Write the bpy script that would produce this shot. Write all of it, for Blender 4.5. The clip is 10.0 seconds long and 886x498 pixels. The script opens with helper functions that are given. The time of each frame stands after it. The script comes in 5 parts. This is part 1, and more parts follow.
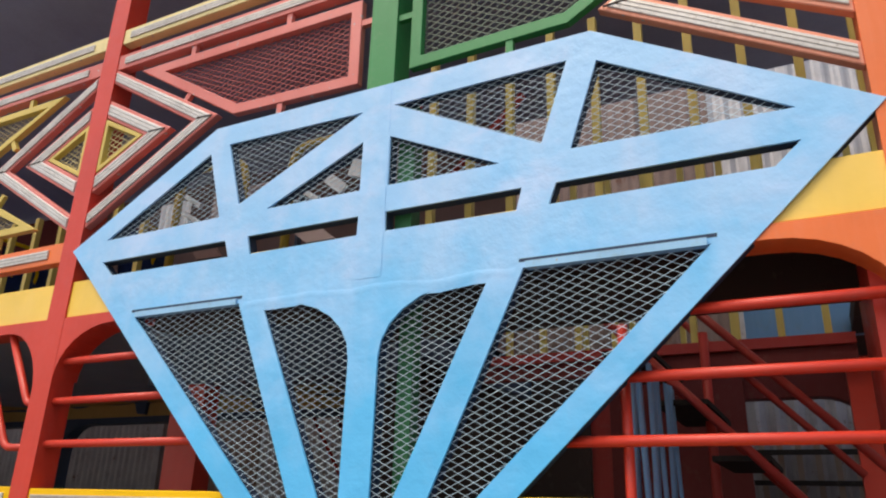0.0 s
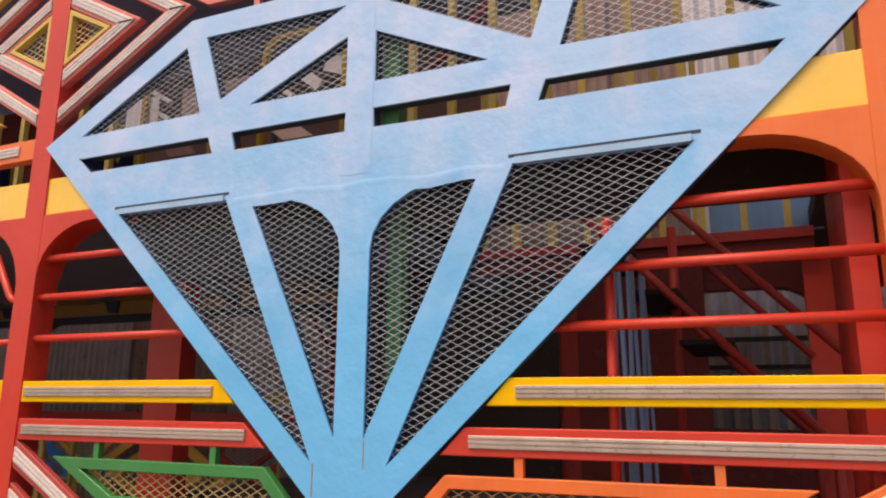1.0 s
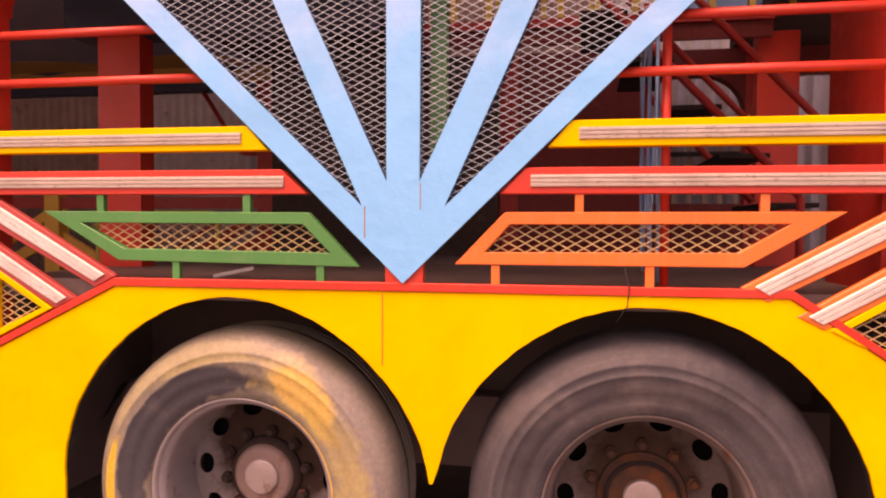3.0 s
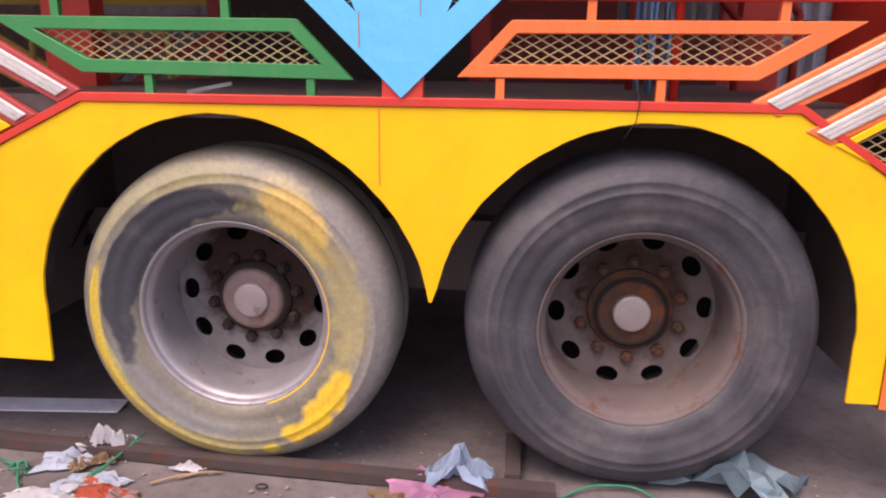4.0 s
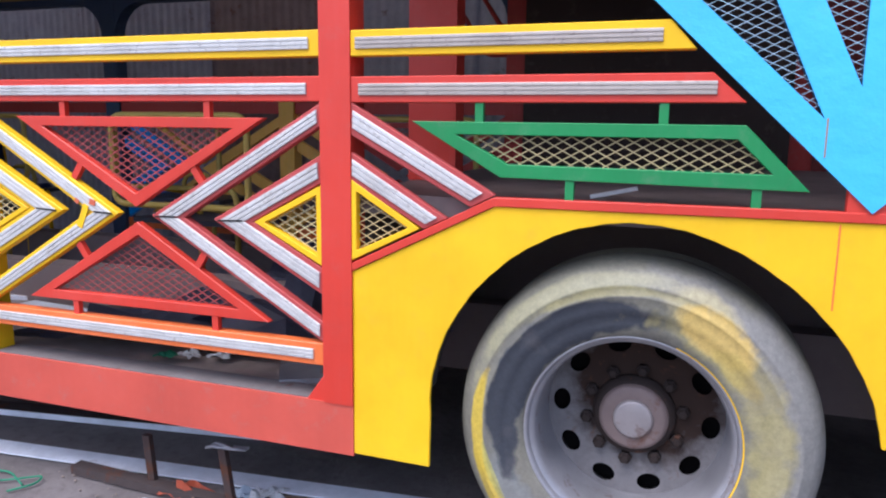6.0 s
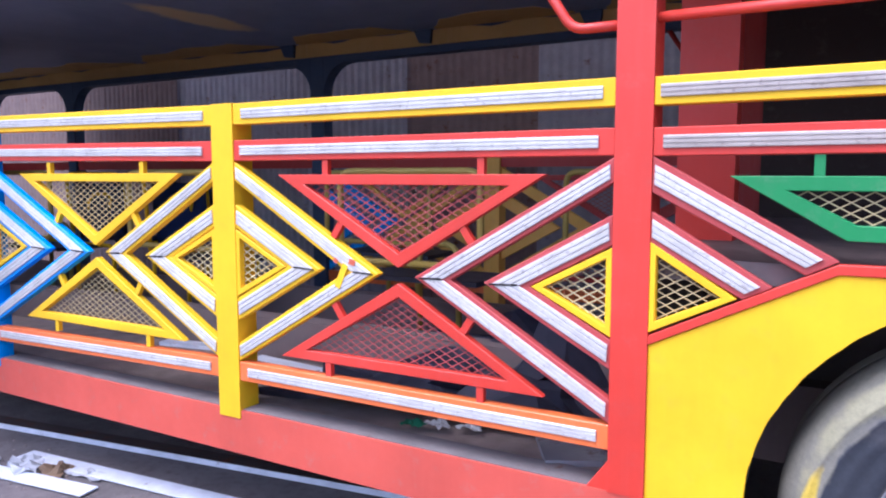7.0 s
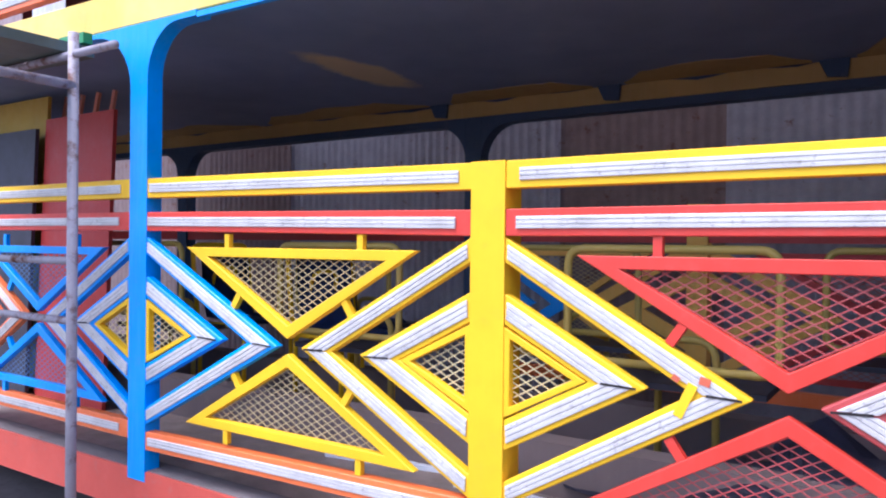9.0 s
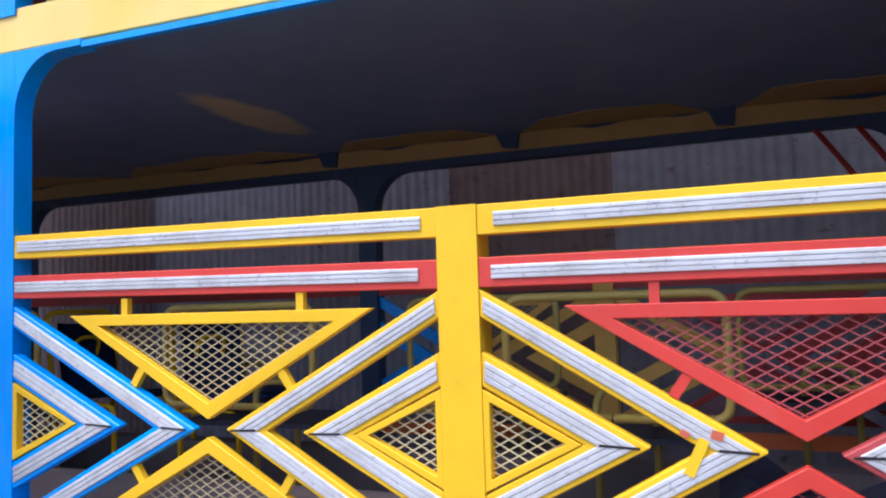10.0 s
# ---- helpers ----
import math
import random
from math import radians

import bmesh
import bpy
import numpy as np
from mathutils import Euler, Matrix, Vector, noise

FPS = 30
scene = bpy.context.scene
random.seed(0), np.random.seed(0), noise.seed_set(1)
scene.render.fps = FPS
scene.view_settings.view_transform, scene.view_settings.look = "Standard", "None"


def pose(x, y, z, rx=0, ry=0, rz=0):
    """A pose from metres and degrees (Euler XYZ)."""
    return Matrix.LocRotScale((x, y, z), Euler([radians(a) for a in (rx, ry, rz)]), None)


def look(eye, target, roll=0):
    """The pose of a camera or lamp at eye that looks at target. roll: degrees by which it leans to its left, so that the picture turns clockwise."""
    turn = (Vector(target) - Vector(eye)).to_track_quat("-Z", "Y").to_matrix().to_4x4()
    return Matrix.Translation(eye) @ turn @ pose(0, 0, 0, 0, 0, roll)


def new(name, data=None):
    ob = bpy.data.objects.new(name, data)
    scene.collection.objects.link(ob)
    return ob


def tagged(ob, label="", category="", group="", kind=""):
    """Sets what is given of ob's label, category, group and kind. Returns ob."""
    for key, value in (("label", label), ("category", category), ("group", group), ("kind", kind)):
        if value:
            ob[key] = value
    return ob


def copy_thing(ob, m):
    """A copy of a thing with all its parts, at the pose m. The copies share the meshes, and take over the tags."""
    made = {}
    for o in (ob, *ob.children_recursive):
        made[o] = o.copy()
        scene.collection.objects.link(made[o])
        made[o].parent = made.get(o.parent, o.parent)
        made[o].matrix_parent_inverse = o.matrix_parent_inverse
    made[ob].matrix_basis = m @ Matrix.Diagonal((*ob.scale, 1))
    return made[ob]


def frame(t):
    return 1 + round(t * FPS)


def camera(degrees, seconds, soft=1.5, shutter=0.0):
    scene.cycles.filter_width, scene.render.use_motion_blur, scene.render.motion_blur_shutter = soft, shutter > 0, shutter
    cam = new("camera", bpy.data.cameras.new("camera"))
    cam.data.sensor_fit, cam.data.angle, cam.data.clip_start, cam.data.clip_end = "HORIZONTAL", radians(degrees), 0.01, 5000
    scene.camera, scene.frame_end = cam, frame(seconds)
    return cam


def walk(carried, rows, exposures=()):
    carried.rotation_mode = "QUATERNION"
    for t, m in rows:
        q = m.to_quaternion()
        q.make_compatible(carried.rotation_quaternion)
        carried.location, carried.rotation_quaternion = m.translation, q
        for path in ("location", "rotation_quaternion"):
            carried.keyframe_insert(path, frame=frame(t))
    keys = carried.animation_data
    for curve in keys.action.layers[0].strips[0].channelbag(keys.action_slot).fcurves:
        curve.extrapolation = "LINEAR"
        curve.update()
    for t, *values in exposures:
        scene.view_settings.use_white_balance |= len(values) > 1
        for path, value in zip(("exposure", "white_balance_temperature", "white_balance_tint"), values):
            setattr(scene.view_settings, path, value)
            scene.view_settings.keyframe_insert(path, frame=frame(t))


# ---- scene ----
cam = camera(62.5, 10.0, 2.1)
PATH = [
    (0, (1.194, -1.819, 1.63), (0.332, -0.148, 2.313), 1.7),
    (0.5, (1.157, -1.869, 1.595), (0.358, -0.123, 2.154), 0.7),
    (1, (1.126, -1.912, 1.594), (0.346, -0.12, 2.019), 0.5),
    (1.5, (1.023, -1.903, 1.561), (0.312, -0.074, 1.946), -0.2),
    (2, (0.88, -1.975, 1.534), (0.207, -0.125, 1.884), -0.3),
    (2.5, (0.68, -2.064, 1.446), (0.089, -0.168, 1.682), 0.7),
    (3, (0.51, -2.115, 1.38), (0.148, -0.149, 1.31), 0.3),
    (3.2, (0.463, -2.129, 1.364), (0.143, -0.165, 1.172), 0.3),
    (4.3, (0.27, -2.005, 1.296), (0.102, -0.09, 0.744), 0.9),
    (4.5, (0.228, -1.965, 1.317), (-0.019, -0.064, 0.749), 1.1),
    (5, (0.058, -1.957, 1.323), (-0.396, -0.069, 0.847), 1.6),
    (5.5, (-0.224, -2.003, 1.353), (-0.682, -0.094, 0.972), 1.2),
    (6, (-0.41, -2.022, 1.399), (-1.054, -0.157, 1.068), 0.7),
    (6.2, (-0.496, -2.021, 1.412), (-1.226, -0.184, 1.11), 0.7),
    (7.3, (-1.095, -1.989, 1.418), (-2.117, -0.276, 1.266), 0.1),
    (7.5, (-1.223, -1.991, 1.427), (-2.204, -0.251, 1.322), -0.8),
    (8, (-1.473, -1.937, 1.429), (-2.389, -0.161, 1.346), -0.3),
    (8.5, (-1.764, -1.867, 1.430), (-2.733, -0.118, 1.381), -0.7),
    (9, (-1.979, -1.811, 1.442), (-3.079, -0.141, 1.432), 0.6),
    (9.5, (-2.211, -1.828, 1.474), (-3.287, -0.143, 1.521), -2.0),
    (9.8, (-2.318, -1.814, 1.458), (-3.259, -0.052, 1.554), -1.1),
    (10, (-2.370, -1.762, 1.448), (-3.095, 0.098, 1.580), -1.8),
]
EXPOSURES = [(0.0, 0.59, 7250, 9), (0.5, 0.62, 7550, 11), (1.0, 0.55, 8850, 27), (1.5, 0.6, 10300, 39), (2.0, 0.63, 11000, 49), (2.5, 0.57, 11500, 53), (3.0, 1.12, 11900, 66), (4.5, 0.98, 5400, 18), (6.0, 1.08, 5550, 15), (7.5, 1.55, 5150, 25), (8.5, 1.6, 5150, 25), (9.5, 1.22, 5500, 16), (10.0, 1.04, 5300, 16)]
walk(cam, [(t, look(eye, target, roll)) for t, eye, target, roll in PATH], EXPOSURES)

# ---- light: overcast day, open yard in front of the truck ----
SUN_TURN, SUN_UP = 205.0, 63.0
world = bpy.data.worlds.new("sky")
scene.world = world
world.use_nodes = True
wn, wl = world.node_tree.nodes, world.node_tree.links
sky = wn.new("ShaderNodeTexSky")
sky.sky_type, sky.sun_disc = "NISHITA", False
sky.sun_elevation, sky.sun_rotation = radians(SUN_UP), radians(SUN_TURN)
sky.dust_density, sky.air_density = 4.0, 1.0
wn["Background"].inputs["Strength"].default_value = 0.15
wl.new(sky.outputs["Color"], wn["Background"].inputs["Color"])
sun_data = bpy.data.lights.new("sun", "SUN")
sun_data.energy, sun_data.angle, sun_data.color = 1.0, radians(30), (1.0, 0.95, 0.88)
sun = new("sun", sun_data)
sun_way = Vector((math.sin(radians(SUN_TURN)) * math.cos(radians(SUN_UP)), math.cos(radians(SUN_TURN)) * math.cos(radians(SUN_UP)), math.sin(radians(SUN_UP))))
sun.matrix_world = look(sun_way * 30, (0, 0, 0))

# ---- materials ----
from mathutils.geometry import tessellate_polygon


def shader(name):
    m = bpy.data.materials.new(name)
    m.use_nodes = True
    nodes, links = m.node_tree.nodes, m.node_tree.links
    return m, nodes, links, nodes["Principled BSDF"]


def noise_node(nodes, links, scale, detail=4, rough=0.6, stretch=None):
    co = nodes.new("ShaderNodeTexCoord")
    n = nodes.new("ShaderNodeTexNoise")
    n.inputs["Scale"].default_value, n.inputs["Detail"].default_value, n.inputs["Roughness"].default_value = scale, detail, rough
    if stretch:
        mp = nodes.new("ShaderNodeMapping")
        mp.inputs["Scale"].default_value = stretch
        links.new(co.outputs["Object"], mp.inputs["Vector"])
        links.new(mp.outputs["Vector"], n.inputs["Vector"])
    else:
        links.new(co.outputs["Object"], n.inputs["Vector"])
    return n.outputs["Fac"]


def ramp(nodes, links, fac, stops):
    r = nodes.new("ShaderNodeValToRGB")
    while len(r.color_ramp.elements) < len(stops):
        r.color_ramp.elements.new(0.5)
    for e, (p, c) in zip(r.color_ramp.elements, stops):
        e.position, e.color = p, (*c, 1) if len(c) == 3 else c
    links.new(fac, r.inputs["Fac"])
    return r.outputs["Color"]


def mix(nodes, links, fac, a, b, how="MIX"):
    x = nodes.new("ShaderNodeMix")
    x.data_type, x.blend_type = "RGBA", how
    for key, v in ((0, fac), (6, a), (7, b)):
        if isinstance(v, (int, float)):
            x.inputs[key].default_value = v
        elif isinstance(v, tuple):
            x.inputs[key].default_value = (*v, 1)
        else:
            links.new(v, x.inputs[key])
    return x.outputs[2]


def bump(nodes, links, height, strength, distance, bsdf):
    b = nodes.new("ShaderNodeBump")
    b.inputs["Strength"].default_value, b.inputs["Distance"].default_value = strength, distance
    links.new(height, b.inputs["Height"])
    links.new(b.outputs["Normal"], bsdf.inputs["Normal"])


def shift(c, k, grey=0.0):
    g = sum(c) / 3
    return tuple(min(1.0, max(0.0, (v * (1 - grey) + g * grey) * k)) for v in c)


def paint(name, c, gloss=0.32, dust=0.25, chips=0.0, pale=0.0, streaky=0.35, chalk=1.0, shine=0.5):
    """Brushed and sprayed enamel: broad fading, brush streaks, dust and small chips."""
    m, nodes, links, b = shader(name)
    broad = noise_node(nodes, links, 2.2, 5)
    col = ramp(nodes, links, broad, [(0.3, shift(c, 0.84)), (0.55, c), (0.75, shift(c, 1.1, 0.05 * chalk))])
    streak = noise_node(nodes, links, 9.0, 3, 0.5, (6, 6, 0.5))
    col = mix(nodes, links, ramp(nodes, links, streak, [(0.45, (0, 0, 0)), (0.8, (streaky,) * 3)]), col, shift(c, 1.12, 0.18 * chalk))
    grime = noise_node(nodes, links, 14.0, 8, 0.75)
    col = mix(nodes, links, ramp(nodes, links, grime, [(0.55, (0, 0, 0)), (0.8, (dust, dust, dust))]), col, (0.3, 0.26, 0.22))
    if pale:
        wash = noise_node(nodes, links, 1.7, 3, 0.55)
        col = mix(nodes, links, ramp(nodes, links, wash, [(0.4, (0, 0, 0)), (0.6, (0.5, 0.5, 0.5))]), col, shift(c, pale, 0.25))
    if chips:
        chip = noise_node(nodes, links, 38.0, 3, 0.5)
        col = mix(nodes, links, ramp(nodes, links, chip, [(0.72 - 0.1 * chips, (0, 0, 0)), (0.74 - 0.1 * chips, (1, 1, 1))]), col, (0.42, 0.4, 0.38))
    links.new(col, b.inputs["Base Color"])
    links.new(ramp(nodes, links, grime, [(0.3, (gloss,) * 3), (0.75, (gloss + 0.28,) * 3)]), b.inputs["Roughness"])
    b.inputs["Specular IOR Level"].default_value = shine
    bump(nodes, links, noise_node(nodes, links, 60.0, 4, 0.6), 0.12, 0.004, b)
    return m


RED = paint("red_enamel", (0.6, 0.04, 0.02), 0.34, 0.14, 0.0, 0.0, 0.16)
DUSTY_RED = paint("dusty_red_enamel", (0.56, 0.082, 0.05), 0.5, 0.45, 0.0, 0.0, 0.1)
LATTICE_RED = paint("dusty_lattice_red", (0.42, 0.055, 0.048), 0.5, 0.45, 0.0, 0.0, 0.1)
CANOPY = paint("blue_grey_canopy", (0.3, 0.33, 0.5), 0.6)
# Darkened reds: shade is mixed into them for interior and far-side parts.
DEEP_SHADED_RED = paint("deep_shaded_red_enamel", (0.4, 0.028, 0.02), 0.45)
MAROON = paint("maroon_shaded_red_paint", (0.15, 0.014, 0.012), 0.6)
YELLOW = paint("yellow_enamel", (0.84, 0.495, 0.002), 0.4, 0.08, 0.0, 0.0, 0.14, 0.1, 0.3)
# The pale wash colours sky glare into the fascia yellow.
FASCIA = paint("glare_washed_yellow_enamel", (0.84, 0.54, 0.05), 0.3, 0.1, 0.0, 1.25, 0.2, 0.6, 0.7)
# Faded, chipped red; its pale wash also carries glare of the upper storey.
FADED_RED = paint("faded_glare_red_enamel", (0.62, 0.15, 0.125), 0.38, 0.35, 0.55, 1.35)
PALE_YELLOW = paint("pale_yellow_enamel", (0.76, 0.64, 0.3), 0.4, 0.4, 0.3)
FADED_ORANGE = paint("faded_orange_enamel", (0.8, 0.3, 0.19), 0.4, 0.3, 0.3)
ORANGE = paint("orange_enamel", (0.8, 0.17, 0.035))
DARK_GREEN = paint("dark_green_paint", (0.025, 0.17, 0.065), 0.5)
GREEN = paint("green_enamel", (0.015, 0.23, 0.06))
BLUE = paint("blue_enamel", (0.004, 0.3, 0.85))


def diamond_paint():
    """Sky-blue enamel brushed over in pale patches; bleached paint and sky glare coloured in above, fresh paint below.
    """
    m, nodes, links, b = shader("sky_blue_enamel")
    c, pale = (0.075, 0.5, 0.9), (0.46, 0.63, 0.88)
    col = ramp(nodes, links, noise_node(nodes, links, 2.2, 5), [(0.3, shift(c, 0.9)), (0.6, c), (0.8, shift(c, 1.06))])
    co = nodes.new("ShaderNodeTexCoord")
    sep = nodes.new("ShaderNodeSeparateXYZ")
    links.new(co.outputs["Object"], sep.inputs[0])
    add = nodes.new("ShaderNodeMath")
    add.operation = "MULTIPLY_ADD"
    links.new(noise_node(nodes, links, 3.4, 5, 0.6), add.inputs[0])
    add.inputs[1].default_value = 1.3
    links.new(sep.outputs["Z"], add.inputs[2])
    # Paler with height: weathered paint and sky glare coloured in as one wash.
    bleach_glare = nodes.new("ShaderNodeMapRange")
    bleach_glare.inputs["From Min"].default_value, bleach_glare.inputs["From Max"].default_value, bleach_glare.inputs["To Max"].default_value = 2.45, 3.35, 0.54
    links.new(add.outputs[0], bleach_glare.inputs["Value"])
    col = mix(nodes, links, bleach_glare.outputs[0], col, pale)
    brush = noise_node(nodes, links, 5.0, 4, 0.6, (1.0, 1.0, 0.45))
    col = mix(nodes, links, ramp(nodes, links, brush, [(0.45, (0, 0, 0)), (0.62, (1.0, 1.0, 1.0))]), col, mix(nodes, links, bleach_glare.outputs[0], col, pale))
    fresh = noise_node(nodes, links, 4.2, 5, 0.65, (1.4, 1.0, 0.8))
    col = mix(nodes, links, ramp(nodes, links, fresh, [(0.5, (0, 0, 0)), (0.64, (0.3, 0.3, 0.3))]), col, mix(nodes, links, bleach_glare.outputs[0], col, (0.17, 0.48, 0.88)))
    violet = noise_node(nodes, links, 4.4, 4, 0.55, (0.8, 1.0, 1.3))
    col = mix(nodes, links, ramp(nodes, links, violet, [(0.52, (0, 0, 0)), (0.64, (0.6, 0.6, 0.6))]), col, mix(nodes, links, bleach_glare.outputs[0], col, (0.62, 0.68, 0.92)))
    grime = noise_node(nodes, links, 16.0, 8, 0.75)
    col = mix(nodes, links, ramp(nodes, links, grime, [(0.6, (0, 0, 0)), (0.8, (0.12, 0.12, 0.12))]), col, (0.3, 0.28, 0.27))
    links.new(col, b.inputs["Base Color"])
    links.new(ramp(nodes, links, grime, [(0.3, (0.26,) * 3), (0.75, (0.5,) * 3)]), b.inputs["Roughness"])
    b.inputs["Specular IOR Level"].default_value = 0.7
    bump(nodes, links, noise_node(nodes, links, 7.0, 5, 0.6), 0.28, 0.025, b)
    return m


SKY_BLUE = diamond_paint()
DARK_BACK = paint("dark_primer", (0.012, 0.03, 0.07), 0.6, 0.1)
OCHRE = paint("ochre_enamel", (0.5, 0.33, 0.035), 0.45)
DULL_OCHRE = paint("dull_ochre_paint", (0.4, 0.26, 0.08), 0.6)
NAVY = paint("navy_shaded_blue_paint", (0.028, 0.055, 0.11), 0.5)
UNDERSIDE = paint("dusty_underseal", (0.2, 0.158, 0.15), 0.75, 0.3, 0.0, 0.0, 0.2, 1.0, 0.15)
BLACK = paint("black_underseal", (0.03, 0.026, 0.025), 0.75, 0.3, 0.0, 0.0, 0.2, 1.0, 0.15)
# Near-black that stands for the unlit depth of the hand holes.
HOLE_BLACK = paint("hole_black", (0.008, 0.007, 0.007), 0.7, 0.0, 0.0, 0.0, 0.0, 0.0, 0.03)
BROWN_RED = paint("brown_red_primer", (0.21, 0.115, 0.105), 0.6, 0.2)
DARK_BROWN = paint("dark_brown_tone", (0.05, 0.034, 0.03), 0.6, 0.2, 0.0, 0.0, 0.2, 1.0, 0.2)
FAR_YELLOW = paint("shaded_yellow_enamel", (0.8, 0.44, 0.07), 0.5)
PALE_OCHRE = paint("pale_ochre_enamel", (0.62, 0.47, 0.11), 0.42, 0.3)
# Grimy tube yellow with the shade of the deck mixed in.
GRIMY_SHADED_OCHRE = paint("grimy_shaded_ochre_enamel", (0.46, 0.33, 0.06), 0.42, 0.4)


def metal(name, c, rough, rust=0.0, metallic=0.8):
    m, nodes, links, b = shader(name)
    n = noise_node(nodes, links, 6.0, 8, 0.7)
    col = ramp(nodes, links, n, [(0.3, shift(c, 0.75)), (0.7, shift(c, 1.1))])
    mask = ramp(nodes, links, noise_node(nodes, links, 11.0, 6, 0.7), [(0.62 - 0.4 * rust, (0, 0, 0)), (0.75 - 0.3 * rust, (1, 1, 1))])
    col = mix(nodes, links, mask, col, (0.13, 0.05, 0.025))
    links.new(col, b.inputs["Base Color"])
    links.new(ramp(nodes, links, n, [(0.3, (rough,) * 3), (0.8, (rough + 0.2,) * 3)]), b.inputs["Roughness"])
    b.inputs["Metallic"].default_value = metallic
    b.inputs["Specular IOR Level"].default_value = 0.5 if rough < 0.54 else 0.12
    bump(nodes, links, n, 0.2, 0.004, b)
    return m


WIRE_GREY = metal("pale_blue_wire", (0.62, 0.82, 1.0), 0.5, 0.0, 0.0)
WHITE_PAINT = paint("white_enamel", (0.86, 0.86, 0.88), 0.4, 0.15)
PINK_BOARD = paint("pinkish_board", (0.5, 0.38, 0.36), 0.6, 0.3)
SCAFFOLD_STEEL = metal("rusty_scaffold_tube", (0.4, 0.37, 0.39), 0.6, 0.3, 0.2)
WIRE_CREAM = metal("cream_wire", (0.66, 0.55, 0.28), 0.5, 0.0, 0.0)
WIRE_DULL = metal("dull_green_wire", (0.2, 0.24, 0.2), 0.6, 0.0, 0.1)
WIRE_TAN = metal("tan_wire", (0.5, 0.39, 0.19), 0.5, 0.0, 0.0)
WIRE_RED = paint("red_wire", (0.38, 0.06, 0.055), 0.45)
WIRE_BLUE = paint("blue_wire", (0.08, 0.18, 0.34), 0.45)
HUB_STEEL = metal("dull_hub_steel", (0.36, 0.32, 0.31), 0.42, 0.12, 0.4)
STEEL = metal("worn_steel", (0.33, 0.33, 0.35), 0.45, 0.14, 0.45)
RIM_SILVER = metal("silver_rim_paint", (0.33, 0.32, 0.33), 0.36, 0.1, 0.4)
RIM_DUSTY = metal("dusty_rim_paint", (0.15, 0.122, 0.115), 0.65, 0.16, 0.1)


def greasy_shaded_disc(name, c, centre, reach, grease=(0.036, 0.022, 0.017)):
    """Painted wheel disc; one ragged dark patch round its hub holds brown grease and painted shade."""
    m, nodes, links, b = shader(name)
    n = noise_node(nodes, links, 7.0, 8, 0.7)
    col = ramp(nodes, links, n, [(0.3, shift(c, 0.7)), (0.7, shift(c, 1.12))])
    co = nodes.new("ShaderNodeTexCoord")
    mp = nodes.new("ShaderNodeMapping")
    mp.inputs["Location"].default_value = (-centre[0], 0, -centre[1])
    mp.inputs["Scale"].default_value = (1, 0, 1)
    links.new(co.outputs["Object"], mp.inputs["Vector"])
    span = nodes.new("ShaderNodeVectorMath")
    span.operation = "LENGTH"
    links.new(mp.outputs["Vector"], span.inputs[0])
    add = nodes.new("ShaderNodeMath")
    add.operation = "MULTIPLY_ADD"
    links.new(noise_node(nodes, links, 13.0, 7, 0.7), add.inputs[0])
    add.inputs[1].default_value = 0.2
    links.new(span.outputs["Value"], add.inputs[2])
    edge = nodes.new("ShaderNodeMapRange")
    edge.inputs["From Min"].default_value, edge.inputs["From Max"].default_value = reach + 0.14, reach + 0.05
    links.new(add.outputs[0], edge.inputs["Value"])
    col = mix(nodes, links, edge.outputs[0], col, grease)
    rust = ramp(nodes, links, noise_node(nodes, links, 24.0, 5, 0.7), [(0.6, (0, 0, 0)), (0.72, (0.6, 0.6, 0.6))])
    links.new(mix(nodes, links, rust, col, (0.12, 0.05, 0.025)), b.inputs["Base Color"])
    b.inputs["Roughness"].default_value, b.inputs["Specular IOR Level"].default_value = 0.7, 0.12
    bump(nodes, links, n, 0.25, 0.004, b)
    return m


# Patch centres sit high: grease plus the shade of each dish's upper half.
DISC_LEFT = greasy_shaded_disc("grimy_shaded_disc_paint", (0.2, 0.187, 0.185), (-0.5, 0.61), 0.25)
DISC_RIGHT = greasy_shaded_disc("grease_caked_shaded_disc_paint", (0.15, 0.123, 0.115), (0.715, 0.57), 0.205, (0.05, 0.03, 0.022))
CAKED = metal("rust_caked_grease", (0.07, 0.042, 0.03), 0.8, 0.35, 0.0)
GREASE_BLACK = metal("black_grease", (0.022, 0.018, 0.018), 0.6, 0.0, 0.0)
BAR_BROWN = metal("brown_iron", (0.085, 0.066, 0.062), 0.65, 0.2, 0.2)
DUST = metal("grey_dust", (0.18, 0.16, 0.155), 0.9, 0.0, 0.0)
RUST = metal("rusty_iron", (0.085, 0.06, 0.054), 0.7, 0.3, 0.2)
HUB_BROWN = metal("greasy_hub", (0.21, 0.155, 0.14), 0.5, 0.12, 0.2)
NUT_BROWN = metal("greasy_nut", (0.035, 0.026, 0.023), 0.7, 0.05, 0.0)
ZINC = metal("zinc_sheet", (0.46, 0.46, 0.49), 0.5, 0.0, 0.25)
# Darker copy of the zinc for lower sheets in the truck's shade.
ZINC_SHADED = metal("shaded_zinc_sheet", (0.34, 0.335, 0.37), 0.6, 0.05, 0.1)
ZINC_BROWN = metal("brown_stained_sheet", (0.22, 0.165, 0.155), 0.65, 0.1, 0.1)


